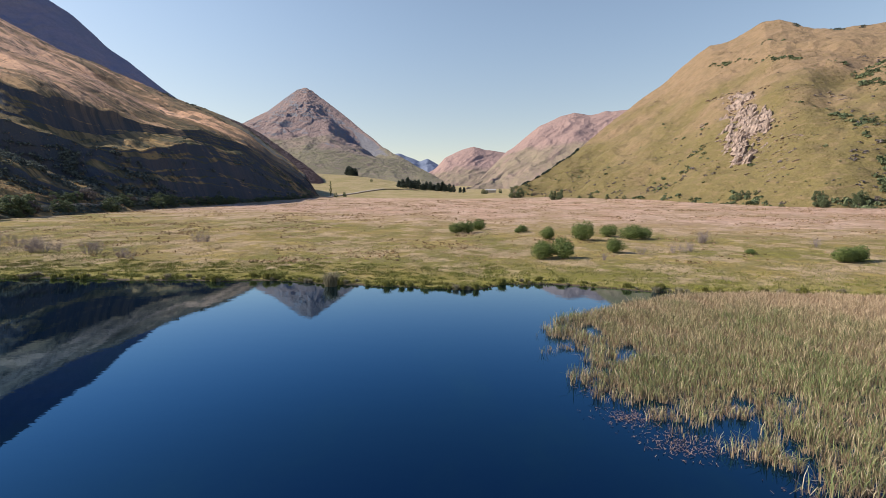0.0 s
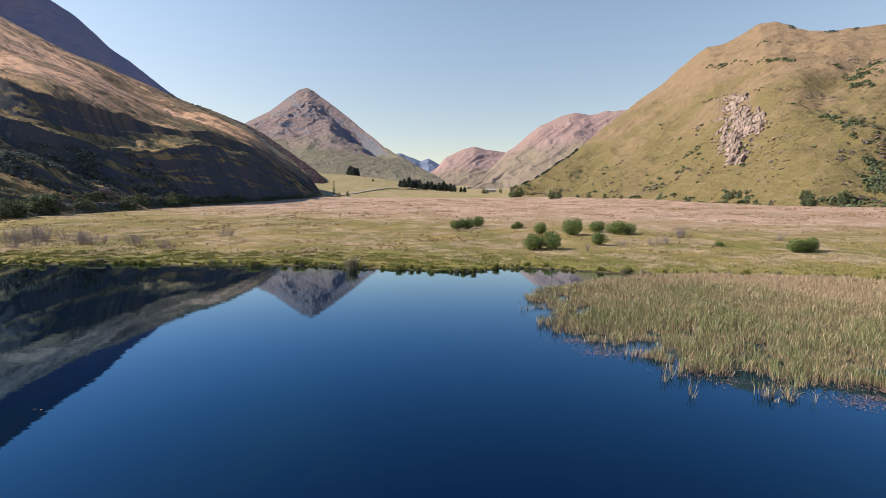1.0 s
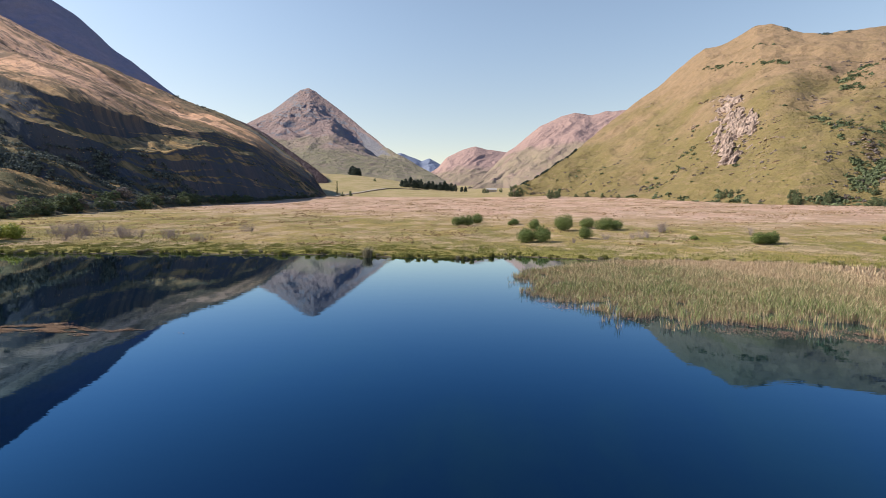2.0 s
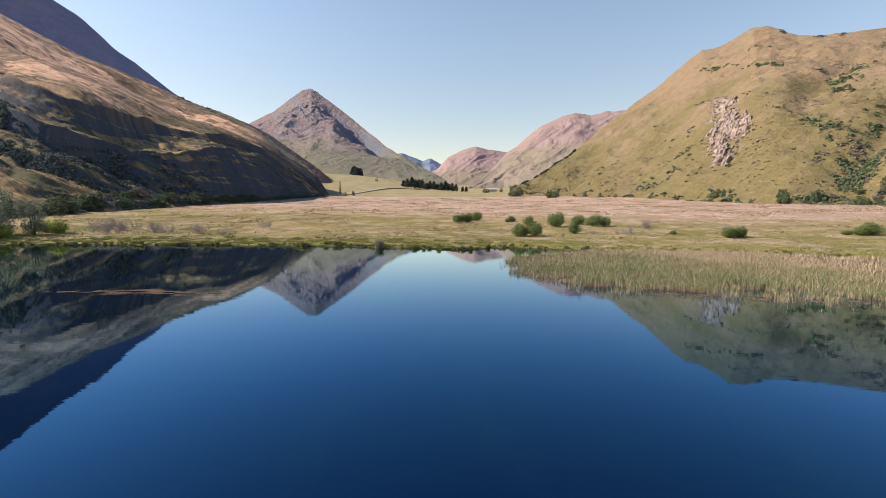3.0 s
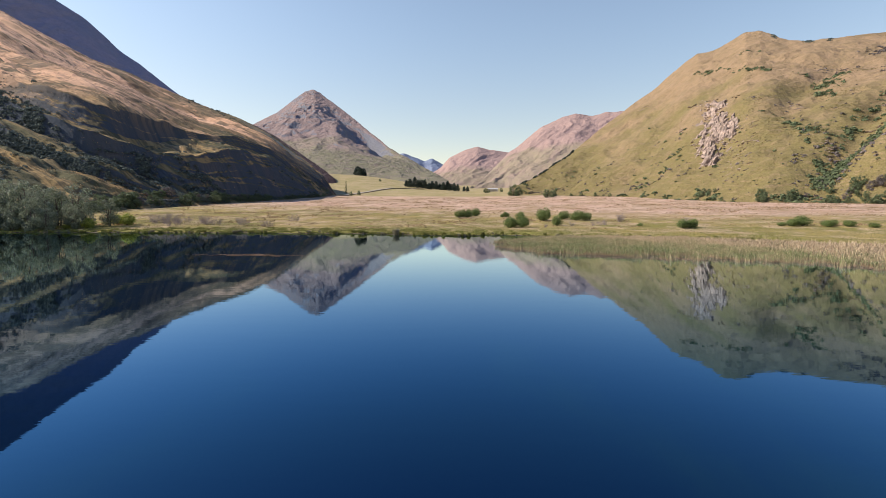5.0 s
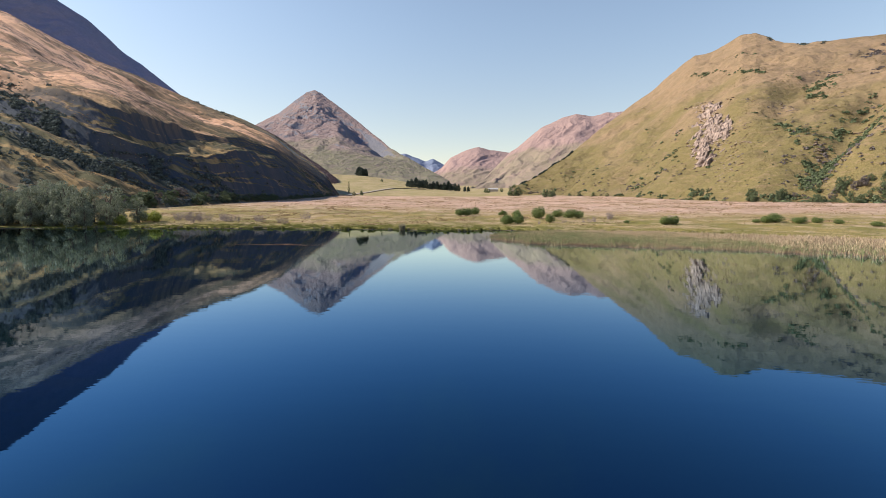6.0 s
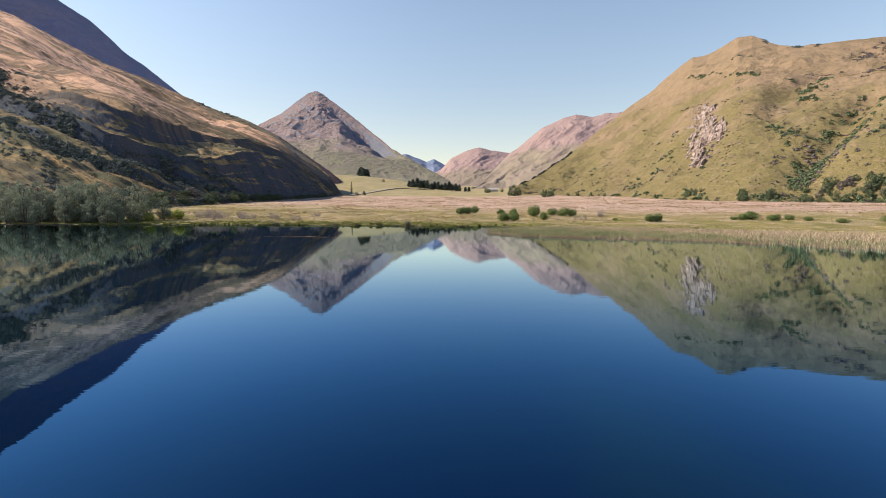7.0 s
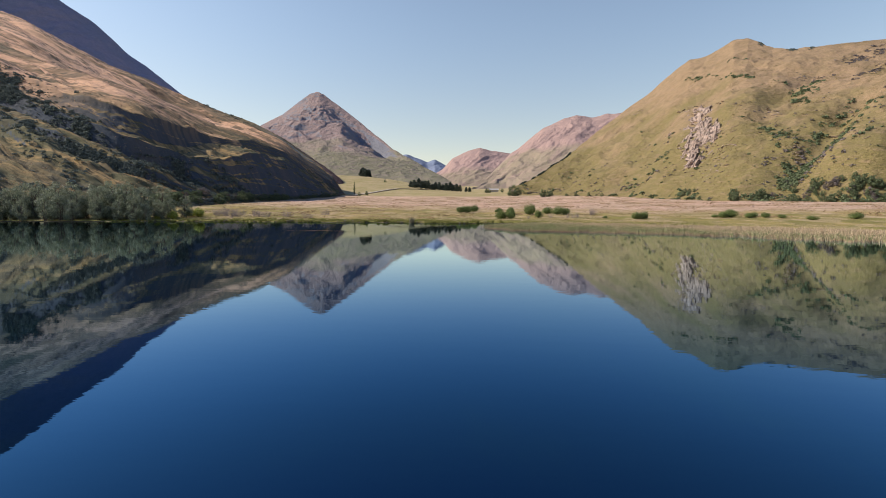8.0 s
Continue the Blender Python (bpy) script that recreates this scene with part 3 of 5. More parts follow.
M["grey_sedge"] = leaf_material("blade_grey_sedge", (0.13, 0.11, 0.06), (0.36, 0.31, 0.2), through_light=0.25)

n = Nodes("reed_blade")
zone = n.noise(0.09, 4, 0.6)
sep = n.t.nodes.new("ShaderNodeSeparateXYZ")
n.link(n.c, sep.inputs[0])
dry = n.math("ADD", n.math("MULTIPLY", zone, 24.0), n.math("ADD", n.math("MULTIPLY", sep.outputs[0], 0.25), n.math("MULTIPLY", sep.outputs[1], 0.3)))
dry = n.math("ADD", dry, n.math("MULTIPLY", n.island(), 9.0))
green = n.mix(n.island(), (0.026, 0.042, 0.012), (0.27, 0.31, 0.115))
green = n.mix(n.ramp(n.island(), 0.84, 0.87), green, (0.46, 0.36, 0.22))
straw = n.mix(n.island(), (0.14, 0.105, 0.055), (0.62, 0.46, 0.285))
col = n.mix(n.ramp(dry, 30.0, 43.0), green, straw)
foot = n.ramp(n.math("ADD", sep.outputs[2], n.math("MULTIPLY", n.island(), 0.5)), 0.8, 0.3)
col = n.mix(n.math("MULTIPLY", foot, 0.8), col, (0.32, 0.2, 0.125))
M["reed"] = n.done(col, 0.6, spec=0.2)

n = Nodes("reed_litter")
M["litter"] = n.done(n.mix(n.island(), (0.09, 0.052, 0.036), (0.34, 0.215, 0.15)), 0.8, spec=0.1)

n = Nodes("pond_weed")
M["weed"] = n.done(n.mix(n.island(), (0.09, 0.05, 0.028), (0.3, 0.19, 0.11)), 0.75, spec=0.15)

n = Nodes("meadow_blade")
sep = n.t.nodes.new("ShaderNodeSeparateXYZ")
n.link(n.c, sep.inputs[0])
a = n.ramp(n.math("ADD", n.noise(0.07, 4, 0.6, (0.45, 1.3, 1.0)), n.math("MULTIPLY", sep.outputs[1], 0.0035)), 0.72, 0.95)
green = n.mix(n.island(), (0.15, 0.145, 0.05), (0.31, 0.26, 0.11))
straw = n.mix(n.island(), (0.3, 0.215, 0.12), (0.52, 0.37, 0.23))
M["blade"] = n.done(n.mix(a, green, straw), 0.7, spec=0.1)

n = Nodes("fringe_blade")
col = n.mix(n.island(), (0.115, 0.125, 0.03), (0.26, 0.25, 0.07))
col = n.mix(n.math("MULTIPLY", n.ramp(n.noise(0.16, 4, 0.65), 0.5, 0.66), 0.45), col, (0.22, 0.17, 0.07))
M["fringe"] = n.done(col, 0.7, spec=0.1)

n = Nodes("schist_rock")
f = n.noise(0.5, 6, 0.7, (1.0, 1.0, 3.0))
col = n.mix(n.ramp(n.noise(0.15, 5, 0.65), 0.35, 0.65), (0.19, 0.145, 0.118), (0.4, 0.298, 0.235))
col = n.mix(n.math("MULTIPLY", n.ramp(n.t.nodes.new("ShaderNodeObjectInfo").outputs["Random"], 0.6, 1.0), 0.7), col, (0.1, 0.085, 0.078))
col = n.mix(n.math("MULTIPLY", n.ramp(f, 0.5, 0.7), 0.6), col, (0.11, 0.095, 0.095))
M["rock"] = n.done(col, 0.9, f, 0.8, 0.5, 0.15)

n = Nodes("gravel")
f = n.noise(3.0, 5, 0.7)
M["gravel"] = n.done(n.mix(n.ramp(f, 0.35, 0.7), (0.3, 0.26, 0.21), (0.44, 0.38, 0.31)), 0.95, f, 0.5, 0.1, 0.1)

n = Nodes("bank_earth")
f = n.noise(0.8, 5, 0.7)
M["earth"] = n.done(n.mix(n.ramp(f, 0.35, 0.7), (0.1, 0.075, 0.05), (0.2, 0.15, 0.1)), 0.95, f, 0.7, 0.2, 0.1)

n = Nodes("shed_cladding")
f = n.noise(1.2, 4, 0.6)
M["shed"] = n.done(n.mix(f, (0.32, 0.28, 0.22), (0.46, 0.41, 0.34)), 0.6, f, 0.2, 0.05, 0.3)
n = Nodes("shed_roof")
f = n.noise(1.5, 4, 0.6, (4.0, 0.5, 1.0))
M["roof"] = n.done(n.mix(f, (0.36, 0.34, 0.3), (0.48, 0.45, 0.41)), 0.5, f, 0.3, 0.05, 0.4)


# ---------------------------------------------------------------- plant shapes
def leaves(rng, lumps, count, size, hang=0.0, shell=0.55):
    """Leaf quads spread through rounded lumps (x, y, z, rx, ry, rz)."""
    L = np.array(lumps, dtype=float)
    vol = L[:, 3] * L[:, 4] * L[:, 5]
    which = rng.choice(len(L), count, p=vol / vol.sum())
    d = rng.normal(size=(count, 3))
    d /= np.linalg.norm(d, axis=1, keepdims=True)
    r = shell + (1 - shell) * rng.random((count, 1)) ** 0.6
    r *= 0.9 + 0.25 * rng.random((count, 1)) ** 3
    c = L[which, :3] + d * r * L[which, 3:]
    nrm = d + 0.7 * rng.normal(size=(count, 3)) + np.array((0, 0, 0.25))
    nrm /= np.linalg.norm(nrm, axis=1, keepdims=True)
    t = rng.normal(size=(count, 3)) + np.array((0, 0, -hang))
    t -= nrm * (t * nrm).sum(1, keepdims=True)
    t /= np.linalg.norm(t, axis=1, keepdims=True)
    w = np.cross(nrm, t)
    s = size * (0.6 + 0.8 * rng.random((count, 1)))
    V = np.stack([c - t * s, c + w * s * 0.5, c + t * s, c - w * s * 0.5], 1).reshape(-1, 3)
    return V, np.arange(count * 4).reshape(-1, 4)


def limb(a, b, ra, rb, sides=6, bend=0.0, rng=None):
    """A tapered, slightly bent stem from a to b."""
    a, b = np.array(a, float), np.array(b, float)
    ax = (b - a) / np.linalg.norm(b - a)
    u = np.cross(ax, (0.3, 0.9, 0.2))
    u /= np.linalg.norm(u)
    w = np.cross(ax, u)
    steps = 4
    off = (rng.normal(size=3) if rng is not None else np.zeros(3)) * bend
    V = []
    for k in range(steps):
        f = k / (steps - 1)
        mid = a + (b - a) * f + off * math.sin(math.pi * f)
        rad = ra + (rb - ra) * f
        for j in range(sides):
            g = 2 * math.pi * j / sides
            V.append(mid + rad * (math.cos(g) * u + math.sin(g) * w))
    F = [(k * sides + j, k * sides + (j + 1) % sides, (k + 1) * sides + (j + 1) % sides, (k + 1) * sides + j) for k in range(steps - 1) for j in range(sides)]
    return np.array(V), np.array(F)


def joined(parts):
    V, F, n0 = [], [], 0
    for v, f in parts:
        V.append(v)
        F.append(f + n0)
        n0 += len(v)
    return np.concatenate(V), np.concatenate(F)


def thing(name, at=(0, 0, 0), label="", category="", group=""):
    ob = new(name)
    ob.matrix_world = pose(*at)
    return tagged(ob, label, category, group)


def part(name, vf, material, parent, label="", shade=False):
    ob = new(name, mesh_from(name, vf[0], vf[1], material, shade))
    ob.parent = parent
    return tagged(ob, label)


def bush(name, seed, wide, high, count, size, material, label, category="bush", group="", lumps=6):
    """A many-stemmed bush: short stems and a lumpy crown, built at the origin."""
    rng = np.random.default_rng(seed)
    ob = thing(name, (0, 0, 0), label, category, group)
    lump = []
    for k in range(lumps):
        g, r = rng.random() * 6.28, wide * 0.30 * math.sqrt(rng.random())
        rr = wide * (0.2 + 0.1 * rng.random())
        hz = high * (0.3 + 0.16 * rng.random()) * (1.15 - 0.7 * r / wide)
        lump.append((r * math.cos(g), r * math.sin(g), hz * 1.05, rr, rr, hz))
    lump.append((0, 0, high * 0.35, wide * 0.4, wide * 0.4, high * 0.36))
    part("crown", leaves(rng, lump, count, size), material, ob)
    stems = [limb((0.1 * math.cos(k), 0.1 * math.sin(k), -0.3), (lump[k][0] * 0.8, lump[k][1] * 0.8, lump[k][2]), 0.05 * wide / 4, 0.02 * wide / 4, 5, 0.1, rng) for k in range(lumps)]
    part("trunk", joined(stems), M["bark"], ob)
    return ob


def tree(name, seed, wide, high, count, size, material, label, category="tree", group="", hang=0.3, trunk_share=0.25, lumps=9, stems=1, apart=False):
    """A tree: tapered trunk, limbs and a crown of leaf lumps, built at the origin."""
    rng = np.random.default_rng(seed)
    ob = thing(name, (0, 0, 0), label, category, group)
    lump, wood = [], []
    for q in range(stems):
        bx, by = (0, 0) if stems == 1 else (wide * 0.12 * math.cos(2.1 * q), wide * 0.12 * math.sin(2.1 * q))
        wood.append(limb((bx * 0.4, by * 0.4, -0.5), (bx, by, high * 0.72), 0.022 * high, 0.006 * high, 7, 0.25, rng))
    part("trunk", joined(wood), M["bark"], ob)
    arms = []
    for k in range(lumps):
        g, f = 2.4 * k + rng.random(), (k + 0.5) / lumps
        hz = high * (trunk_share + (0.95 - trunk_share) * f)
        reach = wide * 0.5 * math.sin(math.pi * (0.18 + 0.72 * f)) * (0.5 + 0.3 * rng.random())
        rr = wide * (0.17 + 0.08 * rng.random()) * (1.1 - 0.4 * f)
        p = (reach * math.cos(g), reach * math.sin(g), min(hz, high - rr * 0.8))
        lump.append((*p, rr, rr, rr * (0.85 + 0.3 * rng.random())))
        arms.append(limb((0, 0, max(0.4, p[2] - reach * 0.9 - 0.4)), p, 0.009 * high, 0.003 * high, 5, 0.15, rng))
    if apart:
        for arm in arms:
            part("limb", arm, M["bark"], ob)
    else:
        part("branchwork", joined(arms), M["bark"], ob)
    part("crown", leaves(rng, lump, count, size, hang, 0.4), material, ob)
    return ob


def pine(name, seed, wide, high, count, label, group):
    rng = np.random.default_rng(seed)
    ob = thing(name, (0, 0, 0), label, "tree", group)
    part("trunk", limb((0, 0, -1), (0, 0, high * 0.9), 0.018 * high, 0.004 * high, 7, 0.1, rng), M["bark"], ob)
    lump = []
    for k in range(16):
        f = (k + 0.5) / 16
        r = wide * 0.42 * (1 - f ** 2.2) ** 0.5 * (0.5 + 0.4 * rng.random())
        g = 2.4 * k
        lump.append((r * math.cos(g), r * math.sin(g), high * (0.12 + 0.82 * f), wide * (0.3 - 0.1 * f), wide * (0.3 - 0.1 * f), high * 0.11))
    part("crown", leaves(rng, lump, count, 0.8, 0.2, 0.3), M["pine"], ob)
    return ob


def bare_shrub(name, seed, wide, high, label, group):
    """A leafless twiggy shrub."""
    rng = np.random.default_rng(seed)
    ob = thing(name, (0, 0, 0), label, "shrub", group)
    twigs = []
    for k in range(16):
        g, lean = rng.random() * 6.28, 0.15 + 0.85 * rng.random()
        way = np.array((math.cos(g), math.sin(g), 0))
        root = way * wide * 0.16 * lean + np.array((0, 0, -0.1))
        tip = way * wide * 0.5 * lean + np.array((0, 0, high * (0.45 + 0.5 * rng.random())))
        part("stem", limb(root, tip, 0.024, 0.007, 4, 0.12, rng), M["twig"], ob)
        for _ in range(17):
            f = 0.1 + 0.9 * rng.random()
            base = root + (tip - root) * f
            end = base + rng.normal(size=3) * 0.17 * high * np.array((1.0, 1.0, 0.6)) + np.array((0, 0, 0.16 * high))
            twigs.append(limb(base, end, 0.009, 0.004, 3))
    part("brushwood", joined(twigs), M["twig"], ob)
    return ob


def blades(rng, base, tall, lean, wide):
    """Grass or reed blades: two tapering pieces each, standing on the given places."""
    m = len(base)
    g = rng.random(m) * 6.283
    way = np.stack([np.cos(g), np.sin(g), np.zeros(m)], 1)
    f = rng.random(m) * math.pi
    side = np.stack([np.cos(f), np.sin(f), np.zeros(m)], 1) * (wide * (0.7 + 0.6 * rng.random(m)))[:, None] * 0.5
    up = np.array((0, 0, 1.0))
    ln = (lean * (0.2 + rng.random(m)))[:, None]
    t = tall[:, None]
    mid = base + up * t * 0.6 + way * t * ln * 0.25
    tip = base + up * t * (1 - 0.35 * ln) + way * t * ln * 0.9
    V = np.stack([base - side * 0.8, base + side * 0.8, mid + side, mid - side, tip + side * 0.2, tip - side * 0.2], 1).reshape(-1, 3)
    i = np.arange(m)[:, None] * 6
    F = np.concatenate([i + np.array((0, 1, 2, 3)), i + np.array((3, 2, 4, 5))])
    return V, F


def tussock(name, seed, count, tall, spread, material, label, category, group):
    rng = np.random.default_rng(seed)
    r, g = spread * np.sqrt(rng.random(count)) * 0.5, rng.random(count) * 6.283
    base = np.stack([r * np.cos(g), r * np.sin(g), np.full(count, -0.08)], 1)
    V, F = blades(rng, base, tall * (0.55 + 0.5 * rng.random(count)), np.full(count, 0.75), np.full(count, 0.045))
    ob = new(name, mesh_from(name, V, F, material, False))
    return tagged(ob, label, category, group)


def ground_at(x, y):
    return float(ground_z(np.array([float(x)]), np.array([float(y)]))[0])


def put(ob, x, y, z=None, size=1.0, turn=0.0, tall=1.0):
    """A copy of a thing on the ground."""
    z = ground_at(x, y) if z is None else z
    return copy_thing(ob, pose(x, y, z, 0, 0, turn) @ Matrix.Diagonal((size, size, size * tall, 1)))


def discard(*obs):
    for ob in obs:
        for o in (*ob.children_recursive, ob):
            bpy.data.objects.remove(o)


rng = np.random.default_rng(7)

# ---------------------------------------------------------------- bushes in the meadow
BUSHES = [bush("bush", 100 + k, 4.6, 3.6, 3000, 0.125, M["willow_bush"], "dense round green willow bush in the meadow", "bush", "willow bushes in the meadow", 5 + k) for k in range(3)]
for k, (x, y, wide, high) in enumerate(((3.6, 130, 5.2, 3.4), (7.0, 131, 5.0, 3.5), (10.5, 140, 5.0, 3.4), (22.3, 131, 3.4, 2.1), (20.3, 129, 2.4, 1.4), (24.6, 112, 4.6, 3.1), (16.6, 81, 4.0, 3.4), (21.0, 82, 4.9, 3.7), (18.8, 83.4, 3.4, 2.9), (33.2, 112, 6.0, 4.8), (42.4, 121, 5.0, 3.3), (45.2, 115, 5.4, 3.7), (49.6, 117, 5.0, 3.5), (32.7, 90, 3.6, 3.1), (65.4, 76.7, 4.4, 2.6), (67.6, 77.4, 4.4, 2.8), (58.3, 89.3, 2.4, 1.0), (99.5, 77.7, 6.2, 3.0), (96.4, 77, 4.4, 2.2), (94.0, 78.6, 3.0, 1.2), (103, 73.4, 3.4, 1.8), (107.7, 72, 3.4, 1.9), (110.7, 67.8, 3.0, 1.4), (115.5, 60.4, 3.8, 1.4), (105.5, 76.3, 4.6, 1.9), (129, 60, 4.6, 2.2))):
    put(BUSHES[k % 3], x, y, None, wide / 4.4, 73 * k, 1.1 * high / 3.6 * 4.6 / wide)
discard(*BUSHES)
low_gold = bush("bush", 140, 5.0, 3.8, 1500, 0.2, M["gold_bush"], "yellow-green leafy bush at the edge of the lake", "bush", "yellow bushes by the lake", 7)
for x, y, s in ((-97.6, 69, 0.95), (-94.5, 80, 1.15), (-99.6, 83, 1.0), (-101.5, 66.5, 0.45)):
    put(low_gold, x, y, None, s, 50 * s)
discard(low_gold)

# ---------------------------------------------------------------- bare shrubs
SHRUBS = [bare_shrub("bare_shrub", 200 + k, 3.6, 2.4, "leafless purplish twiggy shrub standing in the grass", "bare shrubs in the meadow") for k in range(3)]
for k, (x, y, s) in enumerate(((-54.7, 105.5, 1.2), (-53, 106, 0.9), (-62.5, 83.2, 1.1), (-61.4, 84.0, 0.9), (-73.5, 84.8, 1.2), (-72.2, 85.5, 1.0), (-75.2, 86, 1.1), (-70.8, 86.6, 0.9), (-54.6, 80.1, 0.9), (-52.4, 79, 0.8), (57.6, 105.8, 1.4), (58.6, 106.4, 1.1), (46.5, 91.2, 0.8), (48.4, 92, 0.9), (44.2, 90.4, 0.7), (-81, 82.4, 1.0), (-84, 88, 1.2), (-86, 90, 1.3), (-88.5, 88, 1.3), (-90, 92, 1.4), (-92.5, 90, 1.2), (-83, 92, 1.1), (-78, 91, 1.2), (-86, 84.6, 1.0), (-90, 85.5, 1.1), (-80.5, 77, 1.0), (-66, 90, 0.8), (37, 88, 0.7), (27, 79, 0.6), (75, 95, 0.9))):
    put(SHRUBS[k % 3], x, y, None, s, 61 * k)
discard(*SHRUBS)

# ---------------------------------------------------------------- willow grove on the lake's edge
GROVE = [tree("willow_tree", 300 + k, 7.4, 10.0, 4200, 0.17, M["grey_willow"], "grey-green willow tree crowded at the water's edge", "tree", "willow grove by the lake", 0.8, 0.1, 12, 3, True) for k in range(4)]
k = 0
for row in range(4):
    for x in np.arange(-172, -97, 5.2):
        xx, off = x + rng.normal() * 1.6, row * 5.5 + rng.normal() * 1.2
        yy = float(np.interp(xx, [p[0] for p in SHORE], [p[1] for p in SHORE])) + 2.2 + off
        s = (0.9 + 0.42 * rng.random()) * (0.75 if row == 0 else 1.0) * (0.65 if xx > -104 else 1.0)
        put(GROVE[k % 4], xx, yy, None, s, 47 * k)
        k += 1
discard(*GROVE)

# ---------------------------------------------------------------- trees at the foot of the hills
FOOT = [tree("tree", 340 + k, 8.0, 8.0, 900, 0.42, M["dark_tree"], "dark green native tree at the foot of the hill", "tree", "trees at the foot of the hills", 0.1, 0.08, 9) for k in range(3)]
GREY = [tree("tree", 350 + k, 8.0, 7.0, 700, 0.42, M["grey_scrub"], "half-bare grey-brown tree at the foot of the hill", "tree", "grey trees at the foot of the hills", 0.1, 0.08, 9) for k in range(2)]
for k in range(125):  # right side
    b = 0.36 + 0.62 * rng.random() ** 0.6 if k > 14 else 0.13 + 0.2 * rng.random()
    crowd = math.sin(b * 41) + math.sin(b * 97 + 1)
    if b < 0.64 and crowd < -0.1 and k > 14:
        continue
    p = on_hill("hill_right", np.array([b]), np.array([0.002 + 0.03 * rng.random() * (2.0 if b > 0.66 else 1.0)]))[0]
    src = GREY[k % 2] if rng.random() < (0.18 if b > 0.7 else 0.08) else FOOT[k % 3]
    put(src, p[0], p[1], p[2], (0.4 + 0.5 * rng.random()) * (1.0 if b > 0.62 else 0.85), 37 * k)
for k in range(175):  # left side
    b = -0.22 - 0.5 * rng.random()
    crowd = math.sin(b * 53) + math.sin(b * 131 + 2)
    off = (-9 + 26 * rng.random()) * (0.45 if b > -0.4 else 1.0)
    if (b < -0.56 and off > 4 and k % 5) or (-0.54 < b < -0.42 and crowd < -0.2) or (-0.54 < b < -0.46 and off < 5 and k % 4):
        continue
    r0, z0 = (float(np.interp(b, BEARINGS, [p[j] for p in BREAKS[0]])) for j in (0, 1))
    if off < 0:
        xx, yy = HUB[0] + b * (r0 + off), HUB[1] + r0 + off
        zz = max(z0 + 0.28 * off, ground_at(xx, yy))
    else:
        r1 = float(np.interp(b, BEARINGS, [p[0] for p in BREAKS[1]]))
        xx, yy, zz = on_hill("hill_left", np.array([b]), np.array([(2 + 60 * min(off / max(r1 - r0, 1), 1)) / 498]))[0]
    big = (0.45 + 0.75 * rng.random() ** 1.5) if b < -0.42 else (0.4 + 0.45 * rng.random())
    put(GREY[k % 2] if rng.random() < 0.12 else FOOT[k % 3], xx, yy, zz - 0.3, big, 37 * k, 0.75)
for k, (x, y, s) in enumerate(((84, 560, 1.9), (92, 566, 1.5), (108, 470, 1.2), (116, 478, 1.0), (100, 610, 0.9), (122, 500, 0.8), (128, 520, 0.9), (64, 760, 1.0), (70, 770, 0.9), (96, 800, 0.9), (-126, 560, 0.7), (-118, 572, 0.8), (-150, 1000, 0.8))):
    put(FOOT[k % 3], x, y, None, s, 29 * k)
discard(*FOOT, *GREY)

poplar = tree("poplar_tree", 360, 3.4, 19, 1500, 0.4, M["poplar"], "tall slim poplar alone in the field", "tree", "", 0.0, 0.12, 14)
poplar.matrix_world = pose(-139, 590, ground_at(-139, 590))

PINES = [pine("pine_tree", 370 + k, 11.5, 15 + 2 * k, 1500, "dark bluish-green pine standing close among others", "dark pines in the valley") for k in range(3)]
for k, (b, r, s) in enumerate(((-0.082, 985, 0.9), (-0.075, 980, 1.0), (-0.066, 990, 1.1), (-0.058, 978, 1.1), (-0.051, 985, 1.05), (-0.045, 975, 1.0), (-0.037, 970, 0.85), (-0.030, 975, 1.0), (-0.022, 968, 0.9), (-0.015, 972, 0.85), (-0.008, 965, 0.95), (0.0, 968, 1.0), (0.006, 962, 0.95), (0.014, 960, 0.95), (0.021, 955, 0.75), (0.034, 950, 0.65), (0.041, 948, 0.6))):
    put(PINES[k % 3], HUB[0] + b * r, HUB[1] + r, None, s, 80 * k)
for k in range(11):  # a dark clump below the peak
    p = on_hill("mountain_peak", np.array([-0.1787 + 0.0045 * rng.normal()]), np.array([0.085 + 0.007 * rng.normal()]))[0]
    put(PINES[k % 3], p[0], p[1], p[2] - 0.5, 1.1 + 0.5 * rng.random(), 41 * k)
discard(*PINES)


# ---------------------------------------------------------------- scrub on the slopes
def scrub(name, hill_name, places, sizes, per, material, label, seed, leaf=1.0):
    """Low scrub over a slope: one cluster of leaf quads for each place."""
    r = np.random.default_rng(seed)
    m = len(places)
    c = np.repeat(places, per, 0)
    s = np.repeat(sizes, per)[:, None]
    d = r.normal(size=(m * per, 3))
    d /= np.linalg.norm(d, axis=1, keepdims=True)
    d[:, 2] = np.abs(d[:, 2])
    c = c + d * s * (0.55 + 0.5 * r.random((m * per, 1))) * np.array((1, 1, 0.85))
    nrm = d + 0.6 * r.normal(size=d.shape)
    nrm /= np.linalg.norm(nrm, axis=1, keepdims=True)
    t = np.cross(nrm, r.normal(size=d.shape))
    t /= np.linalg.norm(t, axis=1, keepdims=True)
    w = np.cross(nrm, t)
    q = leaf * s * (0.3 + 0.25 * r.random((m * per, 1)))
    V = np.stack([c - t * q, c + w * q * 0.7, c + t * q, c - w * q * 0.7], 1).reshape(-1, 3)
    ob = new(name, mesh_from(name, V, np.arange(len(V)).reshape(-1, 4), material, False))
    return tagged(ob, label, "scrub", kind="stuff")


def spread(hill_name, count, b0, b1, s0, s1, r):
    b, s = b0 + (b1 - b0) * r.random(count), s0 + (s1 - s0) * r.random(count)
    return on_hill(hill_name, b, s), b, s


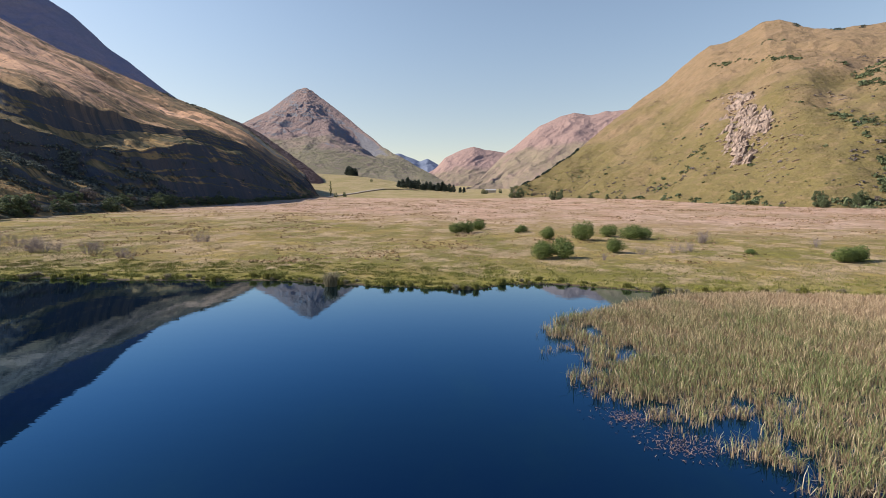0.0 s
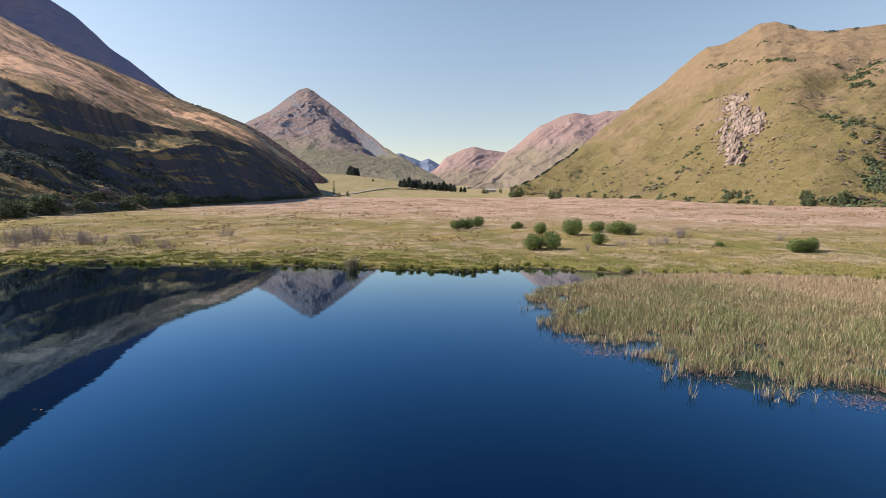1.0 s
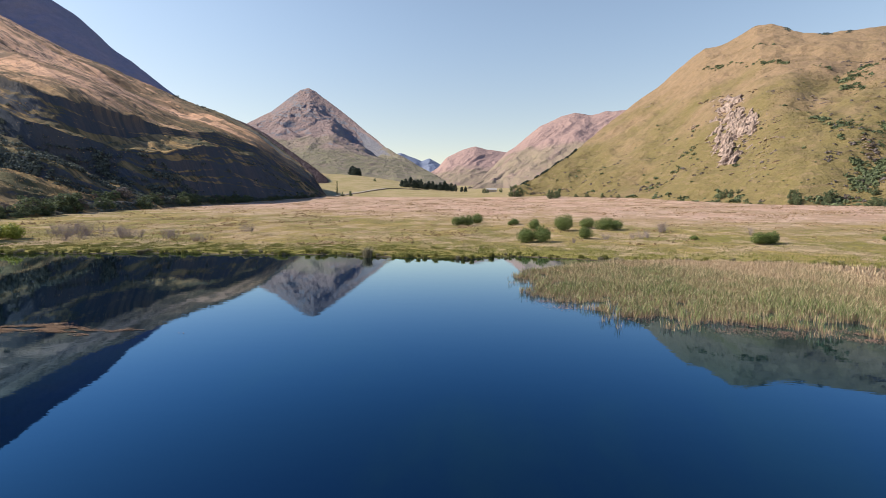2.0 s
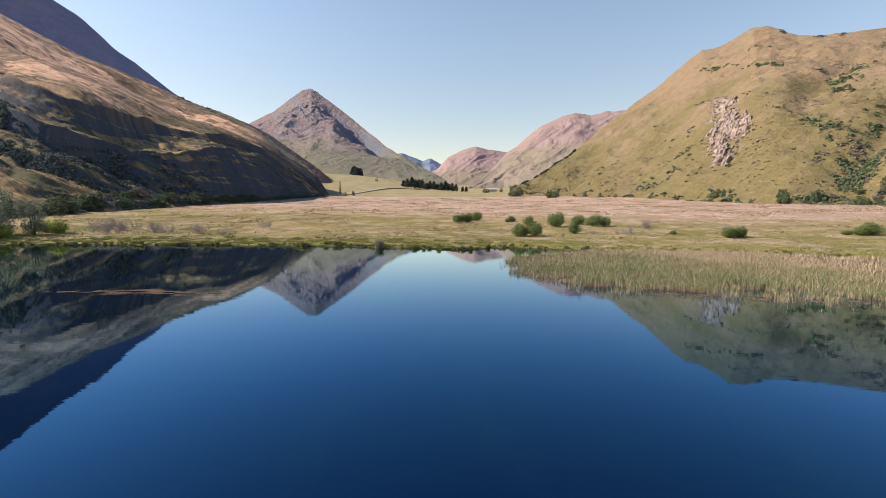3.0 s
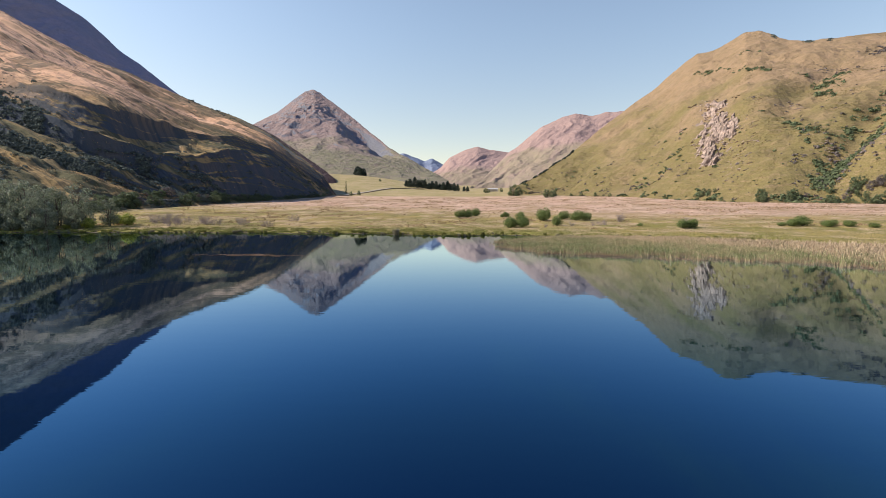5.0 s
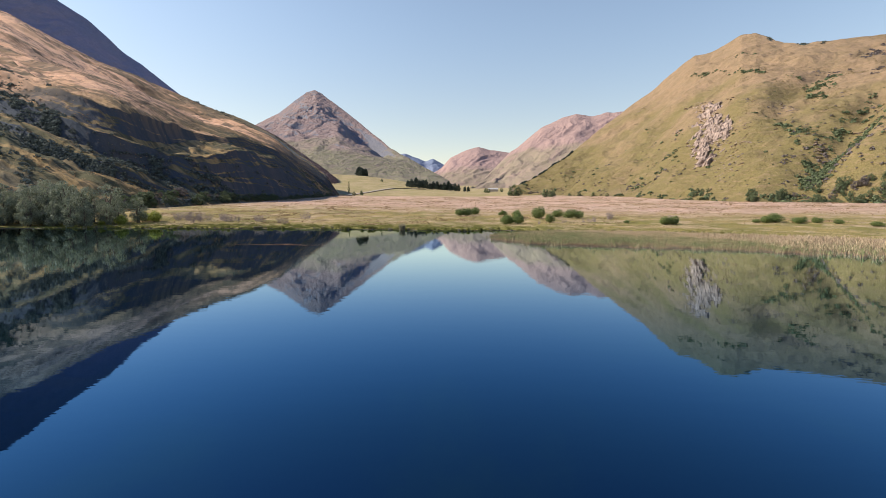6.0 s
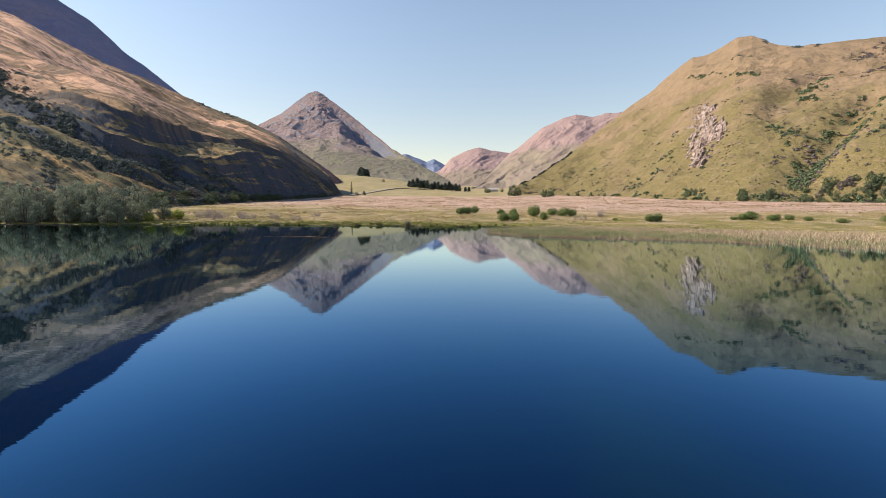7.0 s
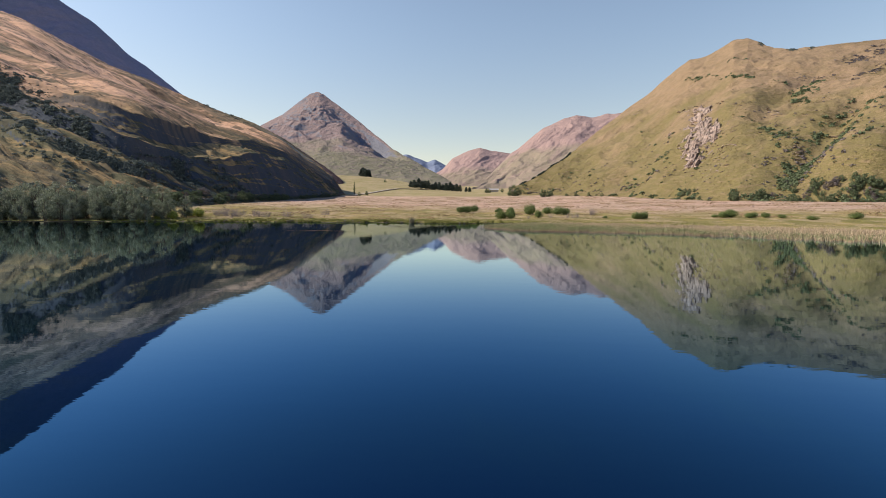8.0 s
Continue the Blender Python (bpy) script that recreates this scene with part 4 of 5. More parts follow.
r = np.random.default_rng(11)
P, b, s = spread("hill_left", 100000, -0.97, -0.25, 0.0, 0.64, r)
far = P[:, 1] - HUB[1]
low2 = far - np.interp(b, BEARINGS, [p[0] for p in BREAKS[3]])
want = 0.75 * wall(1, b, far, 1, 3) * smooth(-0.5, -0.56, b)  # a narrow belt in the gully behind the knoll
want = want + 0.16 * smooth(-14, -3, low2) * smooth(7, 0, low2) * smooth(-0.42, -0.55, b)
want = want + 0.55 * wall(5, b, far, 8, 18) * smooth(-0.76, -0.84, b) + 0.5 * wall(3, b, far, 5, 25) * smooth(-0.7, -0.78, b) + 0.45 * wall(4, b, far, 2, 2) * smooth(-0.74, -0.82, b)
want = want + smooth(0.08, 0.01, s) * smooth(0.004, 0.012, s) * smooth(-0.54, -0.49, b) * 0.5
want = want + 0.6 * smooth(0.32, 0.24, s) * smooth(0.1, 0.15, s) * smooth(-0.4, -0.5, b) * smooth(-0.68, -0.61, b)
want = want + 0.08 * smooth(-0.74, -0.82, b) * smooth(0.14, 0.1, s) + 0.05 * smooth(0.5, 0.3, s) * smooth(0.11, 0.14, s)
keep = r.random(len(P)) < want * np.clip(2.6 * fbm(P[:, 0] / 16, P[:, 1] / 16, 3, 61) - 0.05, 0.06, 1)
scrub("left_scrub", "hill_left", P[keep], 0.6 + 1.9 * r.random(keep.sum()) ** 2.5, 40, M["scrub"], "dark scrub that fills the gullies of the hillside", 62, 0.66)
P, b, s = spread("hill_left", 520, -0.5, -0.225, 0.0, 0.16, r)
P = np.concatenate([P, spread("hill_left", 190, -0.31, -0.232, 0.0, 0.55, r)[0]])
scrub("foot_scrub", "hill_left", P, 0.7 + 1.5 * r.random(len(P)) ** 2, 70, M["foot_leaf"], "rounded green bushes in a belt along the foot of the hill", 63, 0.7)
P, b, s = spread("hill_left", 260, -0.74, -0.42, 0.0012, 0.0045, r)
P = P[P[:, 2] > ground_z(P[:, 0], P[:, 1]) - 0.3]
scrub("bank_scrub", "hill_left", P, 0.6 + 1.3 * r.random(len(P)) ** 1.5, 70, M["scrub"], "low dull green scrub on the bank below the hill", 60, 0.5)
P, b, s = spread("hill_left", 1500, -0.9, -0.25, 0.6, 0.99, r)
keep = fbm(P[:, 0] / 60, P[:, 1] / 60, 3, 64) > 0.75
scrub("left_shrubs", "hill_left", P[keep], 0.5 + 0.9 * r.random(keep.sum()), 14, M["scrub"], "single dark shrubs scattered over dry tussock", 65)
P, b, s = spread("hill_left", 1300, -0.54, -0.25, 0.9, 1.005, r)
P = P[r.random(len(P)) < smooth(0.9, 1.0, s) * (0.35 + 0.9 * fbm(P[:, 0] / 40, P[:, 1] / 40, 3, 59))]
scrub("left_skyline_scrub", "hill_left", P, 0.8 + 1.8 * r.random(len(P)) ** 2, 16, M["scrub"], "dark scrub along the skyline of the ridge", 66)
P, b, s = spread("ridge_left_low", 11000, -0.47, -0.222, -0.04, 1.0, r)
scrub("purple_scrub", "ridge_left_low", P, 0.8 + 0.7 * r.random(len(P)), 10, M["heath"], "bare purplish scrub over the low ridge", 67)

P, b, s = spread("hill_right", 80000, 0.15, 0.98, 0.0, 0.98, r)


def strip(b, s, way, wb, ws):
    """How near a place lies to a line over the slope, from 0 to 1."""
    n2 = np.linspace(0, len(way) - 1, 10 * len(way))
    best = np.zeros(len(b))
    for cb, cs in zip(np.interp(n2, range(len(way)), [p[0] for p in way]), np.interp(n2, range(len(way)), [p[1] for p in way])):
        best = np.maximum(best, np.exp(-((b - cb) / wb) ** 2 - ((s - cs) / ws) ** 2))
    return best


want = 0.5 * smooth(0.035, 0.0, s) * smooth(0.3, 0.42, b) + 0.45 * smooth(0.07, 0.0, s) * smooth(0.6, 0.68, b)
for way, wb, ws, much in ((((0.482, 0.747), (0.528, 0.692), (0.58, 0.61), (0.607, 0.599)), 0.006, 0.01, 0.9), (((0.667, 0.599), (0.713, 0.586)), 0.012, 0.016, 1.0), (((0.741, 0.639), (0.746, 0.549)), 0.008, 0.014, 0.9), (((0.7, 0.515), (0.72, 0.51)), 0.008, 0.014, 0.9),
                          (((0.831, 0.432), (0.796, 0.371), (0.759, 0.303), (0.736, 0.208)), 0.009, 0.022, 0.7), (((0.883, 0.324), (0.827, 0.25), (0.789, 0.207), (0.745, 0.137), (0.7, 0.084), (0.682, 0.035)), 0.013, 0.022, 1.0),
                          (((0.654, 0.262), (0.681, 0.252), (0.708, 0.265)), 0.012, 0.026, 1.0), (((0.72, 0.23), (0.7, 0.15), (0.69, 0.08)), 0.016, 0.03, 0.55), (((0.404, 0.226), (0.436, 0.229), (0.38, 0.12)), 0.016, 0.03, 0.3), (((0.34, 0.03), (0.365, 0.016), (0.39, 0.03)), 0.012, 0.018, 0.6), (((0.465, 0.016), (0.481, 0.02), (0.511, 0.016), (0.53, 0.02)), 0.01, 0.014, 0.55), (((0.57, 0.76), (0.58, 0.76)), 0.012, 0.012, 0.6)):
    want = np.maximum(want, much * strip(b, s, way, wb, ws))
want = np.maximum(want, 0.012 * smooth(0.7, 0.2, s))
keep = r.random(len(P)) < want * np.clip(2.2 * fbm(P[:, 0] / 14, P[:, 1] / 14, 3, 71) - 0.25, 0.1, 1)
scrub("right_scrub", "hill_right", P[keep], 0.7 + 2.0 * r.random(keep.sum()) ** 2, 22, M["dark_tree"], "green scrub in the gullies of the sunlit hillside", 72)
want = 0.04 * smooth(0.6, 0.1, s)
for way, wb, ws, much in ((((0.711, 0.719), (0.75, 0.692), (0.775, 0.757), (0.812, 0.835), (0.844, 0.866), (0.88, 0.9)), 0.014, 0.03, 0.8), (((0.836, 0.622), (0.86, 0.691), (0.9, 0.74)), 0.016, 0.035, 0.8), (((0.66, 0.16), (0.7, 0.1), (0.72, 0.16)), 0.02, 0.04, 0.5), (((0.8, 0.2), (0.75, 0.14), (0.7, 0.06)), 0.02, 0.04, 0.5), (((0.41, 0.26), (0.43, 0.2), (0.37, 0.1)), 0.02, 0.04, 0.25)):
    want = np.maximum(want, much * strip(b, s, way, wb, ws))
keep = r.random(len(P)) < want * np.clip(2.2 * fbm(P[:, 0] / 14, P[:, 1] / 14, 3, 73) - 0.3, 0.05, 1)
scrub("grey_scrub", "hill_right", P[keep], 0.6 + 1.4 * r.random(keep.sum()) ** 2, 18, M["grey_scrub"], "grey-brown scrub in patches on the hillside", 74)
P2, b, s = spread("hill_right", 4000, 0.6, 0.75, 0.965, 1.0, r)
P2 = P2[r.random(4000) < 0.5 * (np.exp(-((b - 0.687) / 0.006) ** 2) + 0.7 * np.exp(-((b - 0.625) / 0.004) ** 2) + 0.5 * np.exp(-((b - 0.728) / 0.003) ** 2))]
scrub("right_skyline_scrub", "hill_right", P2, 0.4 + 0.9 * r.random(len(P2)), 18, M["scrub"], "dark shrubs on the skyline of the hill", 76)
P, b, s = spread("hill_right", 900, 0.14, 0.25, 0.985, 1.03, r)
P = P[r.random(len(P)) < 0.45 + 0.9 * noise2(P[:, 0] / 9, P[:, 1] / 9, 77)]
scrub("ridge_scrub", "hill_right", P, 1.2 + 1.6 * r.random(len(P)), 16, M["pine"], "line of dark trees along the edge of the hill", 75)


# tussocks that roughen the slopes
P, b, s = spread("hill_left", 70000, -1.0, -0.22, 0.01, 0.97, r)
keep = r.random(len(P)) < (0.25 + 0.9 * fbm(P[:, 0] / 30, P[:, 1] / 30, 3, 68)) * (smooth(0.52, 0.58, s) + 0.7 * smooth(0.12, 0.1, s) + 0.08)
scrub("left_tussocks", "hill_left", P[keep], 0.3 + 0.5 * r.random(keep.sum()), 4, M["tuft"], "dry tan tussocks all over the hillside", 69)
P, b, s = spread("hill_right", 80000, 0.15, 0.98, 0.01, 0.99, r)
keep = r.random(len(P)) < 0.25 + 0.9 * fbm(P[:, 0] / 25, P[:, 1] / 25, 3, 78)
scrub("right_tussocks", "hill_right", P[keep], 0.25 + 0.45 * r.random(keep.sum()), 4, M["tuft_green"], "olive and tan tussocks all over the hillside", 79)

x, y = -175 + 445 * r.random(60000), 75 + 420 * r.random(60000) ** 1.4
keep = r.random(60000) < np.clip(2.4 * fbm(x / 14, y / 14, 4, 88) - 0.75, 0.04, 1)
P = np.stack([x, y, ground_z(x, y) - 0.05], 1)[keep]
scrub("meadow_tussocks", "", P, 0.22 + 0.3 * r.random(len(P)) ** 2 + 0.0006 * P[:, 1], 5, M["tuft"], "low brown and straw tussocks scattered over the meadow", 89)


# ---------------------------------------------------------------- rock outcrops
def chunk(rng2):
    bm = bmesh.new()
    for _ in range(13):
        d = Vector(rng2.normal(size=3)).normalized()
        bm.verts.new((d.x, d.y * 0.8, d.z * 0.7))
    bmesh.ops.convex_hull(bm, input=bm.verts)
    bmesh.ops.triangulate(bm, faces=bm.faces)
    bm.verts.ensure_lookup_table()
    bm.verts.index_update()
    where = {v: i for i, v in enumerate(v for v in bm.verts if v.link_faces)}
    V = np.array([v.co for v in where])
    F = np.array([[where[v] for v in f.verts] for f in bm.faces])
    bm.free()
    return V, F


r = np.random.default_rng(21)
CHUNKS = [mesh_from("rock", *chunk(r), M["rock"], False) for _ in range(12)]


def rock_face(bb, ss, wb, ws, high, seed):
    """A ragged crag that breaks out of the slope: ledges and cracks inside an uneven outline."""
    u, v = np.meshgrid(np.linspace(-1.4, 1.4, 90), np.linspace(-1.4, 1.4, 150), indexing="ij")
    p = on_hill("hill_right", (bb + wb * (u - 0.35 * v)).ravel(), (ss + ws * v).ravel())
    x, y = p[:, 0].reshape(u.shape), p[:, 1].reshape(u.shape)
    mask = 0.85 - np.hypot(u, v) + 0.9 * fbm(x / 8, y / 8, 4, seed)
    bulge = high * (smooth(-0.1, 0.5, mask) * (0.35 + 0.6 * ridged(x / 5, y / 7, 4, seed + 1, 0.65)) - 0.6 * smooth(0.1, -0.5, mask) - 0.12)
    P = np.stack([x + 0.25 * bulge * fbm(x / 3, y / 3, 2, seed + 2), y - 0.45 * bulge, p[:, 2].reshape(u.shape) + 0.8 * bulge], -1)
    return P.reshape(-1, 3), grid_faces(*u.shape)


def outcrop(bb, ss, wb, ws, count, big, flat, face=0.0):
    """Broken blocks of schist half sunk into the slope."""
    g, q = r.random(count) * 6.283, np.sqrt(r.random(count))
    u, v = q * np.cos(g), q * np.sin(g)
    p = on_hill("hill_right", bb + wb * (u - 0.35 * v), ss + ws * v)
    mid = on_hill("hill_right", np.array([bb]), np.array([ss]))[0]
    ob = thing("rock_outcrop", mid, "weathered pinkish-grey schist outcrop breaking through the grass", "rock", "rock outcrops on the hill")
    if face:
        V, F = rock_face(bb, ss, wb, ws, face, count)
        part("rock_face", (V - mid, F), M["rock"], ob)
    for k in range(count):
        piece = new("rock", CHUNKS[k % 12])
        piece.parent = ob
        e = big * (0.14 + 0.85 * r.random() ** 2.4)
        at = p[k] - mid - np.array((0, 0, 0.25 * e))
        piece.matrix_local = pose(*at, -12 + 12 * r.normal(), -14 + 10 * r.normal(), -30 + 40 * r.normal()) @ Matrix.Diagonal((e * 1.8, e * 1.1, e * flat * 0.8, 1))


for row in ((0.512, 0.385, 0.018, 0.07, 170, 2.4, 0.8, 3.4), (0.518, 0.285, 0.026, 0.07, 230, 2.6, 0.8, 4.6), (0.5, 0.19, 0.018, 0.07, 170, 2.6, 0.8, 4.6), (0.552, 0.25, 0.034, 0.1, 200, 1.9, 0.5), (0.545, 0.14, 0.03, 0.05, 140, 1.8, 0.5), (0.478, 0.25, 0.01, 0.03, 20, 2.2, 0.8), (0.81, 0.265, 0.03, 0.022, 60, 1.8, 0.35), (0.5816, 0.389, 0.016, 0.014, 40, 1.8, 0.5), (0.662, 0.422, 0.02, 0.018, 46, 2.0, 0.5), (0.71, 0.186, 0.012, 0.022, 34, 1.9, 0.6), (0.4558, 0.343, 0.008, 0.014, 14, 2.8, 0.7), (0.3825, 0.782, 0.012, 0.014, 12, 3.2, 0.5), (0.4819, 0.486, 0.022, 0.024, 50, 3.0, 0.5), (0.5761, 0.194, 0.018, 0.006, 18, 2.0, 0.4), (0.5158, 0.095, 0.024, 0.026, 34, 1.9, 0.5), (0.8288, 0.138, 0.026, 0.012, 26, 2.0, 0.4), (0.8002, 0.29, 0.026, 0.014, 26, 2.0, 0.4), (0.2215, 0.274, 0.005, 0.06, 10, 2.6, 0.6), (0.53, 0.44, 0.03, 0.04, 26, 2.2, 0.35), (0.61, 0.26, 0.03, 0.05, 24, 1.8, 0.35)):
    outcrop(*row)


# ---------------------------------------------------------------- tracks and shed
def ribbon(name, pts, wide, material, label, lift=0.12, kind="structure"):
    pts = np.array(pts, float)
    t = np.gradient(pts[:, :2], axis=0)
    t /= np.linalg.norm(t, axis=1, keepdims=True)
    side = np.stack([-t[:, 1], t[:, 0], 0 * t[:, 0]], 1) * wide / 2
    V = np.concatenate([pts - side - (0, 0, 0.8), pts - side + (0, 0, lift), pts + side + (0, 0, lift), pts + side - (0, 0, 0.8)])
    m = len(pts)
    i = np.arange(m - 1)
    F = np.concatenate([np.stack([i + k * m, i + k * m + 1, i + (k + 1) * m + 1, i + (k + 1) * m], 1) for k in range(3)])
    return tagged(new(name, mesh_from(name, V, F, material, False)), label, "road", kind=kind)


bb = np.linspace(-0.63, -0.49, 60)
foot_r, crest_r = (np.interp(bb, BEARINGS, [p[0] for p in BREAKS[k]]) for k in (0, 1))
side_road = on_hill("hill_left", bb, (2 + 60 * (5 + 1.5 * np.sin(bb * 40)) / (crest_r - foot_r)) / 498)
side_road[1:-1] = (side_road[:-2] + side_road[1:-1] + side_road[2:]) / 3
ribbon("road_lakeside", side_road, 2.2, M["gravel"], "pale gravel road along the foot of the hill", 0.35)
bb = np.interp(np.linspace(0, 4, 60), range(5), (-0.239, -0.204, -0.163, -0.11, -0.05))
rr = np.interp(np.linspace(0, 4, 60), range(5), (640, 660, 760, 905, 960))
tx, ty = HUB[0] + bb * rr, HUB[1] + rr
ribbon("road_field", np.stack([tx, ty, ground_z(tx, ty) + 0.5], 1), 5.0, M["gravel"], "pale farm track climbing across the field")
ribbon("bank_field", np.stack([tx + 4, ty - 7, ground_z(tx, ty) - 0.1], 1), 3.0, M["earth"], "dark earth bank below the farm track")


def box(x0, x1, y0, y1, z0, z1):
    V = np.array([(x, y, z) for z in (z0, z1) for x, y in ((x0, y0), (x1, y0), (x1, y1), (x0, y1))], float)
    return V, np.array([(3, 2, 1, 0), (4, 5, 6, 7), (0, 1, 5, 4), (1, 2, 6, 5), (2, 3, 7, 6), (3, 0, 4, 7)])


shed = thing("farm_shed", (HUB[0] + 0.0915 * 960, HUB[1] + 960, ground_at(86, 866)), "long low cream farm shed with a pale roof", "shed")
part("wall", box(-9, 9, -4, 4, -1, 4), M["shed"], shed)
roof = part("roof", (np.array([(-9.6, -4.6, 3.9), (9.6, -4.6, 3.9), (9.6, 0, 6.2), (-9.6, 0, 6.2), (9.6, 4.6, 3.9), (-9.6, 4.6, 3.9), (-9.6, -4.6, 4.1), (9.6, -4.6, 4.1), (9.6, 0, 6.4), (-9.6, 0, 6.4), (9.6, 4.6, 4.1), (-9.6, 4.6, 4.1)]), np.array([(0, 3, 2, 1), (3, 5, 4, 2), (6, 7, 8, 9), (9, 8, 10, 11), (0, 1, 7, 6), (5, 11, 10, 4), (1, 2, 8, 7), (2, 4, 10, 8), (0, 6, 9, 3), (3, 9, 11, 5)])), M["roof"], shed)

# ---------------------------------------------------------------- shore sedges, reeds and grass
r = np.random.default_rng(31)
SEDGES = [tussock("sedge_tussock", 400 + k, 260, 0.85 + 0.12 * k, 0.75, M["sedge"], "rounded yellow-green sedge tussock on the shore", "sedge", "sedge tussocks along the shore") for k in range(3)]
DULL = [tussock("sedge_tussock", 410 + k, 240, 0.9, 0.8, M["grey_sedge"], "dull grey-brown sedge tussock on the shore", "sedge", "dry tussocks along the shore") for k in range(2)]
for k in range(290):
    x = -104 + 172 * r.random()
    y = float(shore(np.array([x]))[0]) + 0.1 + 1.6 * r.random() ** 1.6
    put(DULL[k % 2] if r.random() < 0.3 else SEDGES[k % 3], x, y, None, 0.36 + 0.66 * r.random() ** 2.0, 53 * k)
discard(*SEDGES, *DULL)
rush = tussock("rush_clump", 420, 420, 2.3, 1.5, M["grey_sedge"], "tall dark rush clump standing in the shallows", "rush", "")
rush.matrix_world = pose(-13.6, 57.2, 0)

REED_EDGE = ((6.4, 36), (6.6, 33), (7.2, 27), (8.5, 21.5), (10.5, 17.3), (13.3, 14), (17, 11.5), (25, 8.5), (32, 7), (44, 3), (52, -3), (65, -17), (100, -48), (140, -80))
REED_BACK = ((6.4, 36), (10.6, 41), (17, 46), (25, 51), (32, 53), (45, 53), (60, 48), (100, 27), (140, -5))


def reeds(seed, count, x0, x1, thick):
    rr = np.random.default_rng(seed)
    x = x0 + (x1 - x0) * rr.random(count)
    lo = np.interp(x, [p[0] for p in REED_EDGE], [p[1] for p in REED_EDGE])
    hi = np.interp(x, [p[0] for p in REED_BACK], [p[1] for p in REED_BACK])
    y = lo - 4 + (hi - lo + 4) * rr.random(count)
    inside = np.minimum(y - lo, (x - 6.3) * 1.5) + 4.6 * fbm(x / 2.0, y / 2.0, 3, 81) - 1.4
    keep = (rr.random(count) < smooth(-2.0, 8.0, inside) ** 1.3) & (rr.random(count) < (hi - lo) / 55) & (fbm(x / 1.1, y / 1.1, 2, 82) > 0.1 - 0.075 * inside)
    x, y = x[keep], y[keep]
    m = len(x)
    base = np.repeat(np.stack([x, y, np.full(m, -0.15)], 1), 5, 0)
    base[:, :2] += rr.normal(size=(m * 5, 2)) * 0.1
    tall = np.repeat((0.35 + 0.66 * rr.random(m)) * (0.95 + 0.3 * fbm(x / 2.2, y / 2.2, 2, 83)), 5) * (0.7 + 0.4 * rr.random(m * 5)) + 0.15
    return blades(rr, base, tall, np.where(rr.random(m * 5) < 0.25, 1.0, 0.38), np.full(m * 5, thick))


reed_bed = new("reed_bed", mesh_from("reed_bed", *joined([reeds(32, 92000, 6.0, 52, 0.024), reeds(33, 24000, 50, 138, 0.055)]), M["reed"], False))
tagged(reed_bed, "dense bed of green and straw-coloured reeds in the shallows", "reeds", kind="stuff")
rr = np.random.default_rng(36)
m = 8000
mat = rr.integers(0, 70, m)
cx = 8 + 44 * rr.random(70)
cy = np.interp(cx, [p[0] for p in REED_EDGE], [p[1] for p in REED_EDGE]) + 3.4 * rr.random(70) + 0.6
spread_m = 0.25 + 0.8 * rr.random(70)
x = cx[mat] + rr.normal(size=m) * spread_m[mat]
y = cy[mat] + rr.normal(size=m) * spread_m[mat] * 0.7
g = rr.random(m) * 6.283
ln = 0.05 + 0.22 * rr.random(m) ** 2
ux, uy = np.cos(g) * ln / 2, np.sin(g) * ln / 2
wx, wy = -np.sin(g) * 0.009, np.cos(g) * 0.009
zz = 0.012 + 0.05 * rr.random(m)
V = np.stack([np.stack([x + a * ux + c * wx, y + a * uy + c * wy, zz + 0.02 * a], 1) for a, c in ((-1, -1), (1, -1), (1, 1), (-1, 1))], 1).reshape(-1, 3)
tagged(new("reed_litter", mesh_from("reed_litter", V, np.arange(len(V)).reshape(-1, 4), M["litter"], False)), "broken brown reed stalks floating at the edge of the bed", "reeds", kind="stuff")

